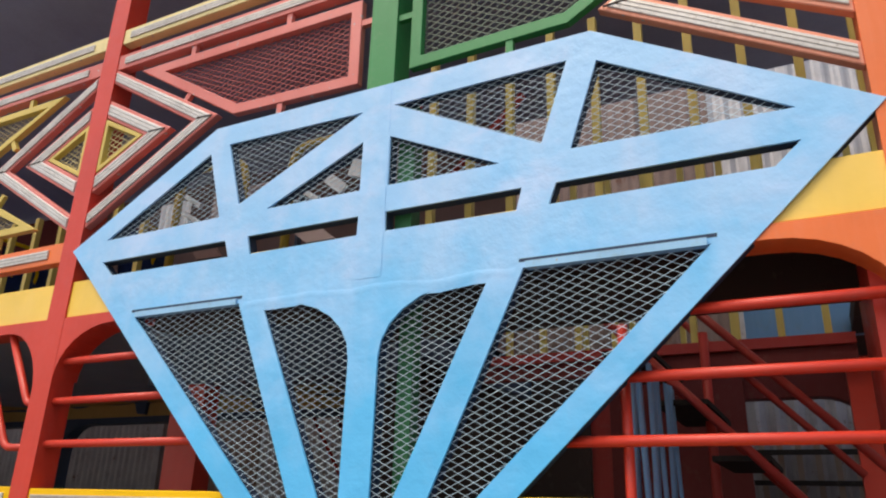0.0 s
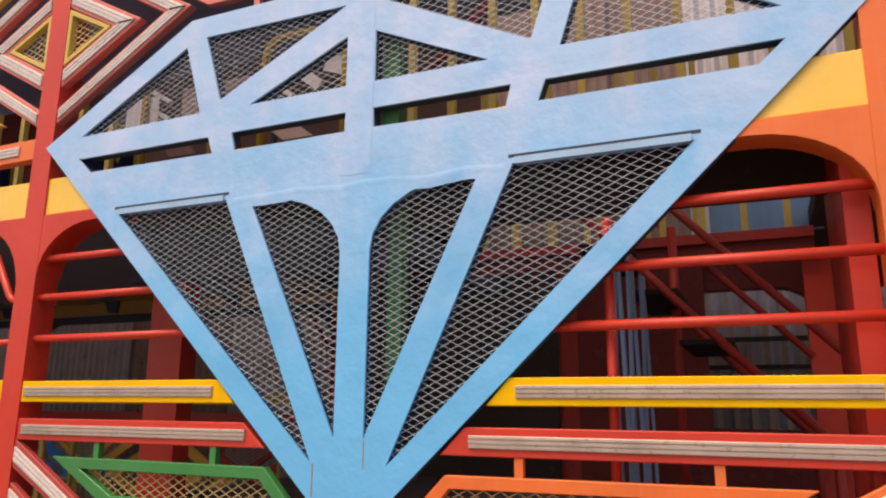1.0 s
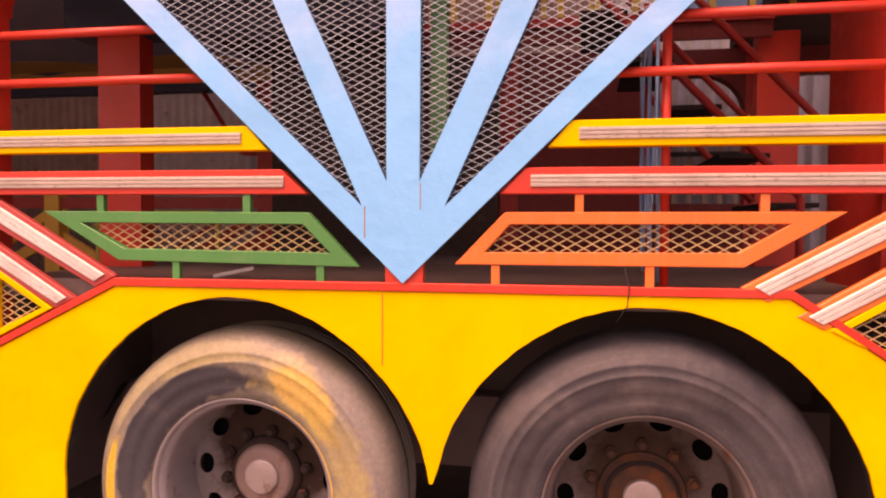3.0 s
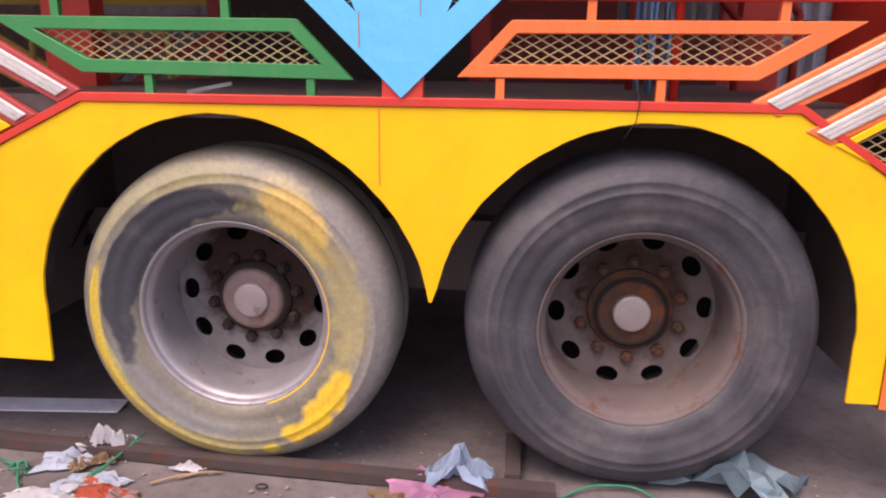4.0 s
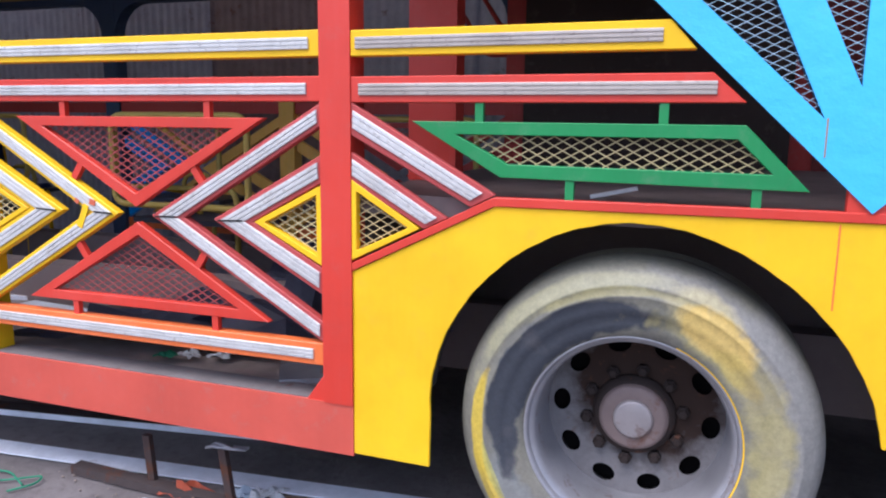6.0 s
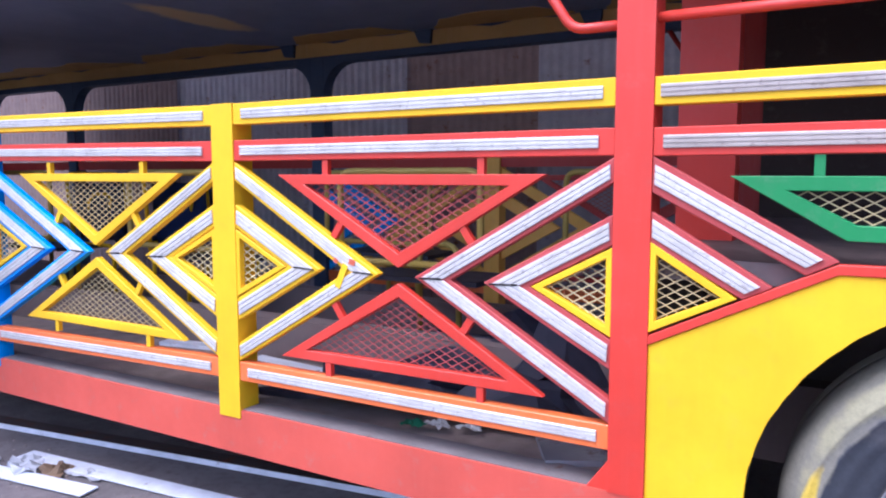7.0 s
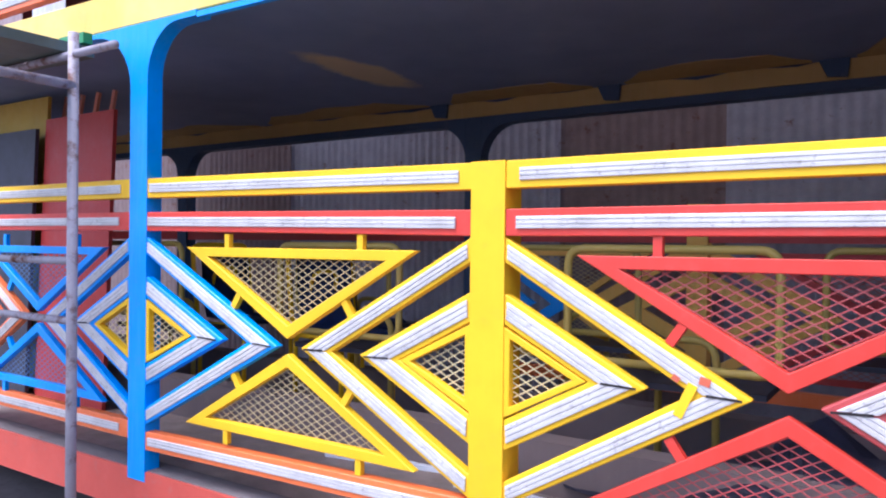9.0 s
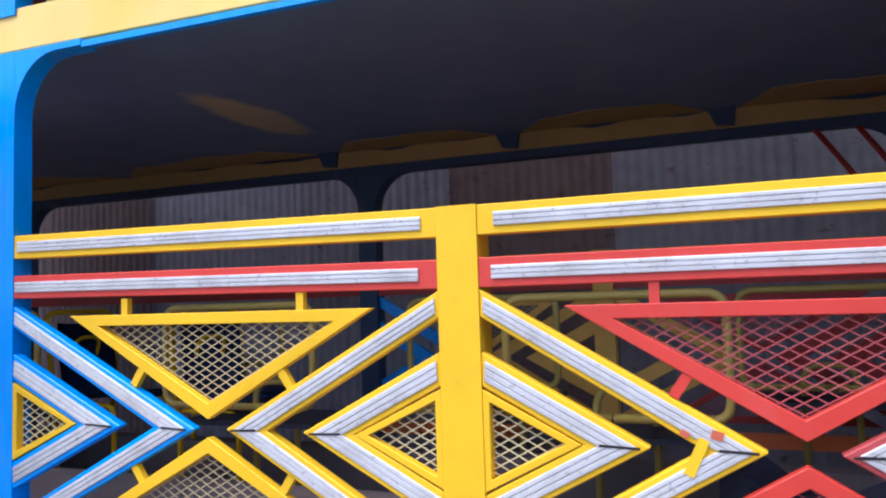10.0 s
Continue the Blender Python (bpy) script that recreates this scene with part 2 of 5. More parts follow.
def channel_mat(name, tint):
    """Silver-white light channel, scuffed, with faint cross marks; the tint multiplies its colour."""
    m, nodes, links, b = shader(name)
    n = noise_node(nodes, links, 7.0, 7, 0.7)
    col = ramp(nodes, links, n, [(0.25, (0.36, 0.35, 0.34)), (0.5, (0.5, 0.495, 0.49)), (0.75, (0.58, 0.58, 0.585))])
    spot = noise_node(nodes, links, 70.0, 2, 0.4)
    col = mix(nodes, links, ramp(nodes, links, spot, [(0.64, (0, 0, 0)), (0.72, (0.45, 0.45, 0.45))]), col, (0.2, 0.17, 0.16))
    smear = noise_node(nodes, links, 19.0, 6, 0.7)
    col = mix(nodes, links, ramp(nodes, links, smear, [(0.5, (0, 0, 0)), (0.75, (0.22, 0.22, 0.22))]), col, (0.4, 0.38, 0.37))
    links.new(mix(nodes, links, 1.0, col, tint, "MULTIPLY"), b.inputs["Base Color"])
    b.inputs["Roughness"].default_value, b.inputs["Metallic"].default_value = 0.35, 0.15
    bump(nodes, links, spot, 0.15, 0.003, b)
    return m


CHANNEL = channel_mat("light_channel_plastic", (1.16, 1.13, 1.08))
TAN_CHANNEL = channel_mat("tan_light_channel_plastic", (0.86, 0.75, 0.66))


def rubber(name, painted, centre):
    """Tyre rubber; the painted one carries olive overspray and yellow smears that follow the tread."""
    m, nodes, links, b = shader(name)
    n = noise_node(nodes, links, 5.0, 7, 0.65)
    col = ramp(nodes, links, n, [(0.3, (0.03, 0.031, 0.037)), (0.55, (0.055, 0.055, 0.064)), (0.8, (0.105, 0.1, 0.105))])
    co = nodes.new("ShaderNodeTexCoord")
    mp = nodes.new("ShaderNodeMapping")
    mp.inputs["Location"].default_value = (-centre[0], 0, -centre[1])
    links.new(co.outputs["Object"], mp.inputs["Vector"])
    sep = nodes.new("ShaderNodeSeparateXYZ")
    links.new(mp.outputs["Vector"], sep.inputs[0])
    flat = nodes.new("ShaderNodeCombineXYZ")
    links.new(sep.outputs["X"], flat.inputs[0])
    links.new(sep.outputs["Z"], flat.inputs[1])
    span = nodes.new("ShaderNodeVectorMath")
    span.operation = "LENGTH"
    links.new(flat.outputs[0], span.inputs[0])
    unit = nodes.new("ShaderNodeVectorMath")
    unit.operation = "NORMALIZE"
    links.new(flat.outputs[0], unit.inputs[0])
    apart = nodes.new("ShaderNodeSeparateXYZ")
    links.new(unit.outputs["Vector"], apart.inputs[0])
    polar = nodes.new("ShaderNodeCombineXYZ")
    links.new(apart.outputs["X"], polar.inputs[0])
    links.new(apart.outputs["Y"], polar.inputs[1])
    links.new(span.outputs["Value"], polar.inputs[2])

    def streaks(scale, shift_by, detail):
        mp2 = nodes.new("ShaderNodeMapping")
        mp2.inputs["Scale"].default_value = scale
        mp2.inputs["Location"].default_value = shift_by
        links.new(polar.outputs[0], mp2.inputs["Vector"])
        t = nodes.new("ShaderNodeTexNoise")
        t.inputs["Scale"].default_value, t.inputs["Detail"].default_value = 1.0, detail
        links.new(mp2.outputs["Vector"], t.inputs["Vector"])
        return t.outputs["Fac"]

    rings = streaks((0.8, 0.8, 55.0), (0, 0, 3.0), 4)
    col = mix(nodes, links, ramp(nodes, links, rings, [(0.5, (0, 0, 0)), (0.75, (0.4, 0.4, 0.4))]), col, (0.13, 0.125, 0.13))
    if painted:
        warp = streaks((6.0, 6.0, 15.0), (3.1, 0.4, 0.0), 9)
        coat = streaks((1.2, 1.2, 12.0), (2.4, 0.6, 0.0), 6)

        def dab(angle, radius, spread, width, strength, colour, below, ragged=3.2, crisp=0.0):
            """A brushed patch of paint, its angle and spread in degrees round the tyre."""
            dot = nodes.new("ShaderNodeVectorMath")
            dot.operation = "DOT_PRODUCT"
            links.new(unit.outputs["Vector"], dot.inputs[0])
            dot.inputs[1].default_value = (math.cos(radians(angle)), math.sin(radians(angle)), 0)
            k = 1 / (1 - math.cos(radians(spread)))
            around = nodes.new("ShaderNodeMath")
            around.operation = "MULTIPLY_ADD"
            links.new(dot.outputs["Value"], around.inputs[0])
            around.inputs[1].default_value, around.inputs[2].default_value = -k, k - ragged * 0.5
            across = nodes.new("ShaderNodeMath")
            across.operation = "MULTIPLY_ADD"
            links.new(span.outputs["Value"], across.inputs[0])
            across.inputs[1].default_value, across.inputs[2].default_value = 1 / width, -radius / width
            square = nodes.new("ShaderNodeMath")
            square.operation = "MULTIPLY"
            links.new(across.outputs[0], square.inputs[0])
            links.new(across.outputs[0], square.inputs[1])
            total = nodes.new("ShaderNodeMath")
            links.new(around.outputs[0], total.inputs[0])
            links.new(square.outputs[0], total.inputs[1])
            rough_edge = nodes.new("ShaderNodeMath")
            rough_edge.operation = "MULTIPLY_ADD"
            links.new(warp, rough_edge.inputs[0])
            rough_edge.inputs[1].default_value = ragged
            links.new(total.outputs[0], rough_edge.inputs[2])
            fade = nodes.new("ShaderNodeMapRange")
            fade.inputs["From Min"].default_value, fade.inputs["From Max"].default_value = 1.45 - 0.4 * crisp, 0.5 + 0.45 * crisp
            fade.inputs["To Max"].default_value = strength
            links.new(rough_edge.outputs[0], fade.inputs["Value"])
            return mix(nodes, links, fade.outputs[0], below, colour)

        col = mix(nodes, links, ramp(nodes, links, coat, [(0.3, (0.35, 0.35, 0.35)), (0.65, (0.85, 0.85, 0.85))]), col, (0.29, 0.27, 0.195))
        col = dab(8, 0.46, 85, 0.075, 0.8, (0.27, 0.257, 0.235), col)
        col = dab(120, 0.475, 45, 0.025, 0.5, (0.42, 0.39, 0.2), col, 3.0)
        col = dab(100, 0.445, 30, 0.014, 0.5, (0.45, 0.39, 0.14), col, 3.0)
        col = dab(228, 0.4, 40, 0.055, 0.8, (0.23, 0.24, 0.225), col, 2.4, 0.3)
        col = dab(140, 0.372, 66, 0.06, 0.97, (0.038, 0.043, 0.055), col, 1.4, 0.7)
        col = dab(18, 0.385, 62, 0.06, 0.75, (0.42, 0.36, 0.15), col, 3.6)
        col = dab(66, 0.44, 15, 0.05, 0.65, (0.5, 0.43, 0.22), col, 3.0)
        col = dab(56, 0.405, 17, 0.052, 0.95, (0.66, 0.46, 0.13), col, 2.8, 0.25)
        col = dab(40, 0.37, 14, 0.03, 0.7, (0.52, 0.39, 0.1), col, 3.4, 0.1)
        col = dab(186, 0.455, 28, 0.019, 0.95, (0.66, 0.47, 0.05), col, 1.6, 0.5)
        col = dab(216, 0.46, 26, 0.024, 0.95, (0.66, 0.47, 0.05), col, 1.8, 0.4)
        col = dab(202, 0.437, 14, 0.012, 0.7, (0.5, 0.46, 0.12), col, 2.0, 0.5)
        col = dab(243, 0.466, 24, 0.032, 0.85, (0.56, 0.45, 0.11), col)
        col = dab(268, 0.46, 26, 0.04, 0.55, (0.42, 0.37, 0.16), col)
        col = dab(320, 0.405, 17, 0.042, 0.93, (0.76, 0.49, 0.02), col, 3.2, 0.2)
        col = dab(305, 0.435, 16, 0.038, 0.93, (0.76, 0.49, 0.02), col, 3.2, 0.2)
        col = dab(284, 0.465, 4, 0.016, 0.9, (0.68, 0.52, 0.04), col, 1.5, 0.5)
    speck = noise_node(nodes, links, 55.0, 5, 0.75)
    col = mix(nodes, links, 1.0, col, ramp(nodes, links, speck, [(0.3, (0.68,) * 3), (0.7, (1.0,) * 3)]), "MULTIPLY")
    dusty = noise_node(nodes, links, 3.1, 7, 0.7)
    col = mix(nodes, links, ramp(nodes, links, dusty, [(0.52, (0, 0, 0)), (0.72, (0.45, 0.45, 0.45))]), col, (0.17, 0.15, 0.14))
    links.new(col, b.inputs["Base Color"])
    links.new(ramp(nodes, links, n, [(0.3, (0.5,) * 3), (0.8, (0.75,) * 3)]), b.inputs["Roughness"])
    bump(nodes, links, noise_node(nodes, links, 45.0, 4, 0.6), 0.25, 0.004, b)
    return m


TYRE_PAINTED = rubber("overspray_tyre_rubber", True, (-0.549, 0.507))
TYRE_DARK = rubber("dusty_tyre_rubber", False, (0.72, 0.518))


def ground_mat():
    m, nodes, links, b = shader("dirty_concrete")
    n = noise_node(nodes, links, 1.4, 9, 0.7)
    col = ramp(nodes, links, n, [(0.3, (0.078, 0.067, 0.064)), (0.5, (0.145, 0.127, 0.122)), (0.7, (0.205, 0.183, 0.177))])
    g = noise_node(nodes, links, 26.0, 6, 0.7)
    col = mix(nodes, links, ramp(nodes, links, g, [(0.5, (0, 0, 0)), (0.75, (0.6, 0.6, 0.6))]), col, (0.055, 0.042, 0.036))
    links.new(col, b.inputs["Base Color"])
    b.inputs["Roughness"].default_value = 0.85
    bump(nodes, links, g, 0.5, 0.01, b)
    return m


GROUND = ground_mat()


def ceiling_mat():
    """Dark navy ceiling sheet with one ochre smear."""
    m, nodes, links, b = shader("ceiling_sheet")
    n = noise_node(nodes, links, 3.0, 6)
    col = ramp(nodes, links, n, [(0.3, (0.125, 0.17, 0.27)), (0.7, (0.165, 0.215, 0.33))])
    co = nodes.new("ShaderNodeTexCoord")
    sep = nodes.new("ShaderNodeSeparateXYZ")
    links.new(co.outputs["Object"], sep.inputs[0])
    mp = nodes.new("ShaderNodeMapping")
    mp.inputs["Location"].default_value = (4.56 / 0.14, -1.3 / 0.42, 0)
    mp.inputs["Scale"].default_value = (1 / 0.14, 1 / 0.42, 0)
    links.new(co.outputs["Object"], mp.inputs["Vector"])
    span = nodes.new("ShaderNodeVectorMath")
    span.operation = "LENGTH"
    links.new(mp.outputs["Vector"], span.inputs[0])
    add = nodes.new("ShaderNodeMath")
    add.operation = "MULTIPLY_ADD"
    links.new(noise_node(nodes, links, 3.4, 4, 0.6), add.inputs[0])
    add.inputs[1].default_value = 1.2
    links.new(span.outputs["Value"], add.inputs[2])
    edge = nodes.new("ShaderNodeMapRange")
    edge.inputs["From Min"].default_value, edge.inputs["From Max"].default_value = 1.75, 1.4
    links.new(add.outputs[0], edge.inputs["Value"])
    col = mix(nodes, links, edge.outputs[0], col, (0.5, 0.4, 0.22))
    links.new(col, b.inputs["Base Color"])
    b.inputs["Roughness"].default_value = 0.6
    return m


CEILING = ceiling_mat()


def cloth(name, c, k=0.5):
    m, nodes, links, b = shader(name)
    n = noise_node(nodes, links, 8.0, 5, 0.6)
    links.new(ramp(nodes, links, n, [(0.3, shift(c, k)), (0.7, c)]), b.inputs["Base Color"])
    b.inputs["Roughness"].default_value = 0.6
    return m


PAPER = cloth("white_paper", (0.75, 0.76, 0.78), 0.75)
PINK = cloth("pink_cloth", (0.62, 0.3, 0.48), 0.75)
PALE_BLUE = cloth("pale_blue_film", (0.3, 0.44, 0.5), 0.6)
DENIM = cloth("pale_denim", (0.45, 0.58, 0.74), 0.7)
PALE_FILM = cloth("pale_blue_white_film", (0.62, 0.71, 0.8), 0.8)
PINK_FILM = cloth("dusty_pink_film", (0.6, 0.36, 0.34), 0.7)
YELLOW_FILM = cloth("yellow_film", (0.8, 0.5, 0.02), 0.8)
RED_FILM = cloth("red_film", (0.66, 0.14, 0.06), 0.7)
GREEN_CORD = cloth("green_cord", (0.01, 0.2, 0.1), 0.8)
SEAT_BLUE = cloth("blue_seat_plastic", (0.02, 0.05, 0.17), 0.6)
TARP = cloth("dark_tarpaulin", (0.035, 0.035, 0.055), 0.5)
NAVY_TARP = cloth("navy_tarpaulin", (0.075, 0.078, 0.125), 0.6)
PALE_STRIP = paint("bleached_blue_enamel", (0.27, 0.53, 0.78), 0.4, 0.5, 0.2)
HOSE_BLUE = paint("light_blue_plastic", (0.2, 0.44, 0.74), 0.4)
CARD = cloth("brown_cardboard", (0.36, 0.24, 0.14), 0.75)
ALU = metal("aluminium_strip", (0.8, 0.83, 0.9), 0.45, 0.0, 0.1)
DARK_DECK = cloth("dark_dusty_deck", (0.17, 0.13, 0.12), 0.6)
DECK = cloth("dusty_deck", (0.31, 0.248, 0.22), 0.6)
PLANK = cloth("grey_green_plank", (0.1, 0.13, 0.11), 0.6)
BOARD = cloth("grey_brown_board", (0.32, 0.25, 0.21), 0.7)


# ---- building helpers ----
def part(name, bm, material, parent=None, label="", smooth=False):
    me = bpy.data.meshes.new(name)
    bmesh.ops.recalc_face_normals(bm, faces=bm.faces[:])
    if smooth:
        for f in bm.faces:
            f.smooth = True
    bm.to_mesh(me)
    bm.free()
    me.materials.append(material)
    ob = new(name, me)
    ob.parent = parent
    if label:
        tagged(ob, label)
    return ob


def thing(name, label, category, group="", at=(0, 0, 0), kind=""):
    ob = new(name)
    ob.empty_display_size = 0.1
    ob.location = at
    return tagged(ob, label, category, group, kind)


def soften(bm, width, segments=1):
    edges = [e for e in bm.edges if len(e.link_faces) == 2 and e.calc_face_angle(0) > 0.6]
    bmesh.ops.bevel(bm, geom=edges, offset=width, segments=segments, affect="EDGES", clamp_overlap=True)


def add_box(bm, x0, x1, y0, y1, z0, z1):
    v = [bm.verts.new((x, y, z)) for x in (x0, x1) for y in (y0, y1) for z in (z0, z1)]
    for f in ((0, 1, 3, 2), (4, 6, 7, 5), (0, 4, 5, 1), (2, 3, 7, 6), (0, 2, 6, 4), (1, 5, 7, 3)):
        bm.faces.new([v[i] for i in f])


def box(x0, x1, y0, y1, z0, z1, bevel=0.003):
    bm = bmesh.new()
    add_box(bm, x0, x1, y0, y1, z0, z1)
    if bevel:
        soften(bm, bevel)
    return bm


def prism(outer, holes=(), y0=0.0, y1=0.03, bevel=0.0025, bm=None):
    """A plate in the x-z plane with holes, from y0 (front) to y1."""
    own = bm is None
    bm = bm or bmesh.new()
    loops = [[Vector((x, z, 0)) for x, z in loop] for loop in (outer, *holes)]
    flat = [p for loop in loops for p in loop]
    front = [bm.verts.new((p.x, y0, p.y)) for p in flat]
    back = [bm.verts.new((p.x, y1, p.y)) for p in flat]
    if holes:
        caps = tessellate_polygon(loops)
    else:
        caps = [tuple(range(len(outer)))]
    for t in caps:
        for row in (front, back):
            try:
                bm.faces.new([row[i] for i in t])
            except ValueError:
                pass
    k = 0
    for loop in loops:
        n = len(loop)
        for i in range(n):
            a, b = k + i, k + (i + 1) % n
            bm.faces.new((front[a], front[b], back[b], back[a]))
        k += n
    if own and bevel:
        bmesh.ops.recalc_face_normals(bm, faces=bm.faces[:])
        soften(bm, bevel)
    return bm


def lerp(a, b, t):
    return tuple(p + (q - p) * t for p, q in zip(a, b))


def add_bar(bm, a, b, w, y0, y1):
    """A flat bar between two points of the x-z plane."""
    d = Vector((b[0] - a[0], b[1] - a[1]))
    if d.length < 1e-5:
        return
    n = Vector((-d.y, d.x)).normalized() * (w / 2)
    prism([(a[0] + n.x, a[1] + n.y), (b[0] + n.x, b[1] + n.y), (b[0] - n.x, b[1] - n.y), (a[0] - n.x, a[1] - n.y)], (), y0, y1, 0, bm)


def clip(poly, p, d):
    """The stretch of the line p + t d inside a convex polygon."""
    lo, hi = -1e9, 1e9
    area = sum(poly[i - 1][0] * poly[i][1] - poly[i][0] * poly[i - 1][1] for i in range(len(poly)))
    s = 1 if area > 0 else -1
    for i in range(len(poly)):
        a, b = poly[i - 1], poly[i]
        n = (-(b[1] - a[1]) * s, (b[0] - a[0]) * s)
        num = (p[0] - a[0]) * n[0] + (p[1] - a[1]) * n[1]
        den = d[0] * n[0] + d[1] * n[1]
        if abs(den) < 1e-9:
            if num < 0:
                return None
        elif den > 0:
            lo = max(lo, -num / den)
        else:
            hi = min(hi, -num / den)
    return (lo, hi) if hi - lo > 0.004 else None


def expanded(poly, y, material, parent, cell=(0.05, 0.0245), strand=0.0042):
    """Expanded metal: two families of crossing strands inside a convex outline."""
    bm = bmesh.new()
    w, h = cell
    xs, zs = [p[0] for p in poly], [p[1] for p in poly]
    for s in (1, -1):
        c0 = min(z - s * h / w * x for x in (min(xs), max(xs)) for z in (min(zs), max(zs)))
        c1 = max(z - s * h / w * x for x in (min(xs), max(xs)) for z in (min(zs), max(zs)))
        for k in range(int(c0 / h) - 1, int(c1 / h) + 2):
            p, d = (0.0, k * h), (1.0, s * h / w)
            r = clip(poly, p, d)
            if r:
                a, b = lerp(p, (p[0] + d[0], p[1] + d[1]), r[0]), lerp(p, (p[0] + d[0], p[1] + d[1]), r[1])
                add_bar(bm, a, b, strand, y - 0.0005 * s - 0.0005, y - 0.0005 * s + 0.0005)
    return part("wire_mesh", bm, material, parent)


RIDGES = ((0.0, 0.0), (0.0, -0.0048), (0.05, -0.0062), (0.27, -0.0066), (0.31, -0.0035), (0.36, -0.0035), (0.4, -0.0066), (0.63, -0.0066), (0.67, -0.0035), (0.72, -0.0035), (0.76, -0.0066), (0.95, -0.0062), (1.0, -0.0048), (1.0, 0.0))


def light_channel(a, b, c, d, parent, y=0.0, label="", material=None):
    """One ridged strip between the long edges a-b and d-c, proud of y."""
    bm = bmesh.new()
    ends = []
    for p, q in ((a, d), (b, c)):
        ends.append([bm.verts.new((*lerp(p, q, f)[:1], y + h, lerp(p, q, f)[1])) for f, h in RIDGES])
    n = len(RIDGES)
    for k in range(n):
        bm.faces.new((ends[0][k], ends[0][(k + 1) % n], ends[1][(k + 1) % n], ends[1][k]))
    bm.faces.new(ends[0])
    bm.faces.new(ends[1])
    return part("light_channel", bm, material or CHANNEL, parent, label)


def sweep(points, r, n=10, caps=True, bm=None):
    """A round tube along points."""
    bm = bm or bmesh.new()
    pts = [Vector(p) for p in points]
    rings, side = [], None
    for i, p in enumerate(pts):
        t = (pts[min(i + 1, len(pts) - 1)] - pts[max(i - 1, 0)]).normalized()
        if side is None:
            side = t.orthogonal().normalized()
        side = (side - t * side.dot(t)).normalized()
        up = t.cross(side)
        rings.append([bm.verts.new(p + r * (math.cos(a) * side + math.sin(a) * up)) for a in [2 * math.pi * j / n for j in range(n)]])
    for p, q in zip(rings, rings[1:]):
        for j in range(n):
            bm.faces.new((p[j], p[(j + 1) % n], q[(j + 1) % n], q[j]))
    if caps:
        bm.faces.new(rings[0])
        bm.faces.new(rings[-1])
    return bm


def rounded(points, r, n=5):
    """Rounds the bends of a run of points."""
    pts = [Vector(p) for p in points]
    out = [pts[0]]
    for a, b, c in zip(pts, pts[1:], pts[2:]):
        k = min(r, (a - b).length / 2.1, (c - b).length / 2.1)
        s, e = b + (a - b).normalized() * k, b + (c - b).normalized() * k
        for i in range(n + 1):
            t = i / n
            out.append(s.lerp(b, t).lerp(b.lerp(e, t), t))
    return out + [pts[-1]]


def lathe(profile, centre, n=72):
    """Turns (radius, y) pairs about an axis along y."""
    bm = bmesh.new()
    cx, cy, cz = centre
    rings = []
    for r, y in profile:
        rings.append([bm.verts.new((cx + r * math.cos(a), cy + y, cz + r * math.sin(a))) for a in [2 * math.pi * j / n for j in range(n)]])
    for p, q in zip(rings, rings[1:]):
        for j in range(n):
            bm.faces.new((p[j], p[(j + 1) % n], q[(j + 1) % n], q[j]))
    for ring, (r, y) in ((rings[0], profile[0]), (rings[-1], profile[-1])):
        if r < 0.2:
            bm.faces.new(ring)
    return bm


# ---- setting: ground and the shed wall behind ----
def grid_ground():
    bm = bmesh.new()
    xs = [-150, -40, -12] + [-8 + 0.5 * i for i in range(25)] + [8, 40, 150]
    ys = [-150, -40, -8] + [-4 + 0.5 * i for i in range(17)] + [8, 40, 150]
    v = [[bm.verts.new((x, y, 0.006 * noise.noise(Vector((x, y, 0))) - 0.028 if abs(x) < 9 and abs(y) < 6 else -0.022)) for y in ys] for x in xs]
    for i in range(len(xs) - 1):
        for j in range(len(ys) - 1):
            bm.faces.new((v[i][j], v[i + 1][j], v[i + 1][j + 1], v[i][j + 1]))
    return bm


tagged(part("ground", grid_ground(), GROUND), "dusty dark grey-brown concrete yard floor", "ground", kind="structure")


def corrugated(x0, x1, z0, z1, y, pitch=0.076, depth=0.012):
    bm = bmesh.new()
    n = max(8, int((x1 - x0) / pitch * 6))
    rows = []
    for i in range(n + 1):
        x = x0 + (x1 - x0) * i / n
        yy = y + depth * math.sin(2 * math.pi * x / pitch)
        rows.append((bm.verts.new((x, yy, z0)), bm.verts.new((x, yy, z1)), bm.verts.new((x, yy + 0.002, z1)), bm.verts.new((x, yy + 0.002, z0))))
    for a, b in zip(rows, rows[1:]):
        for k in range(4):
            bm.faces.new((a[k], b[k], b[(k + 1) % 4], a[(k + 1) % 4]))
    return bm


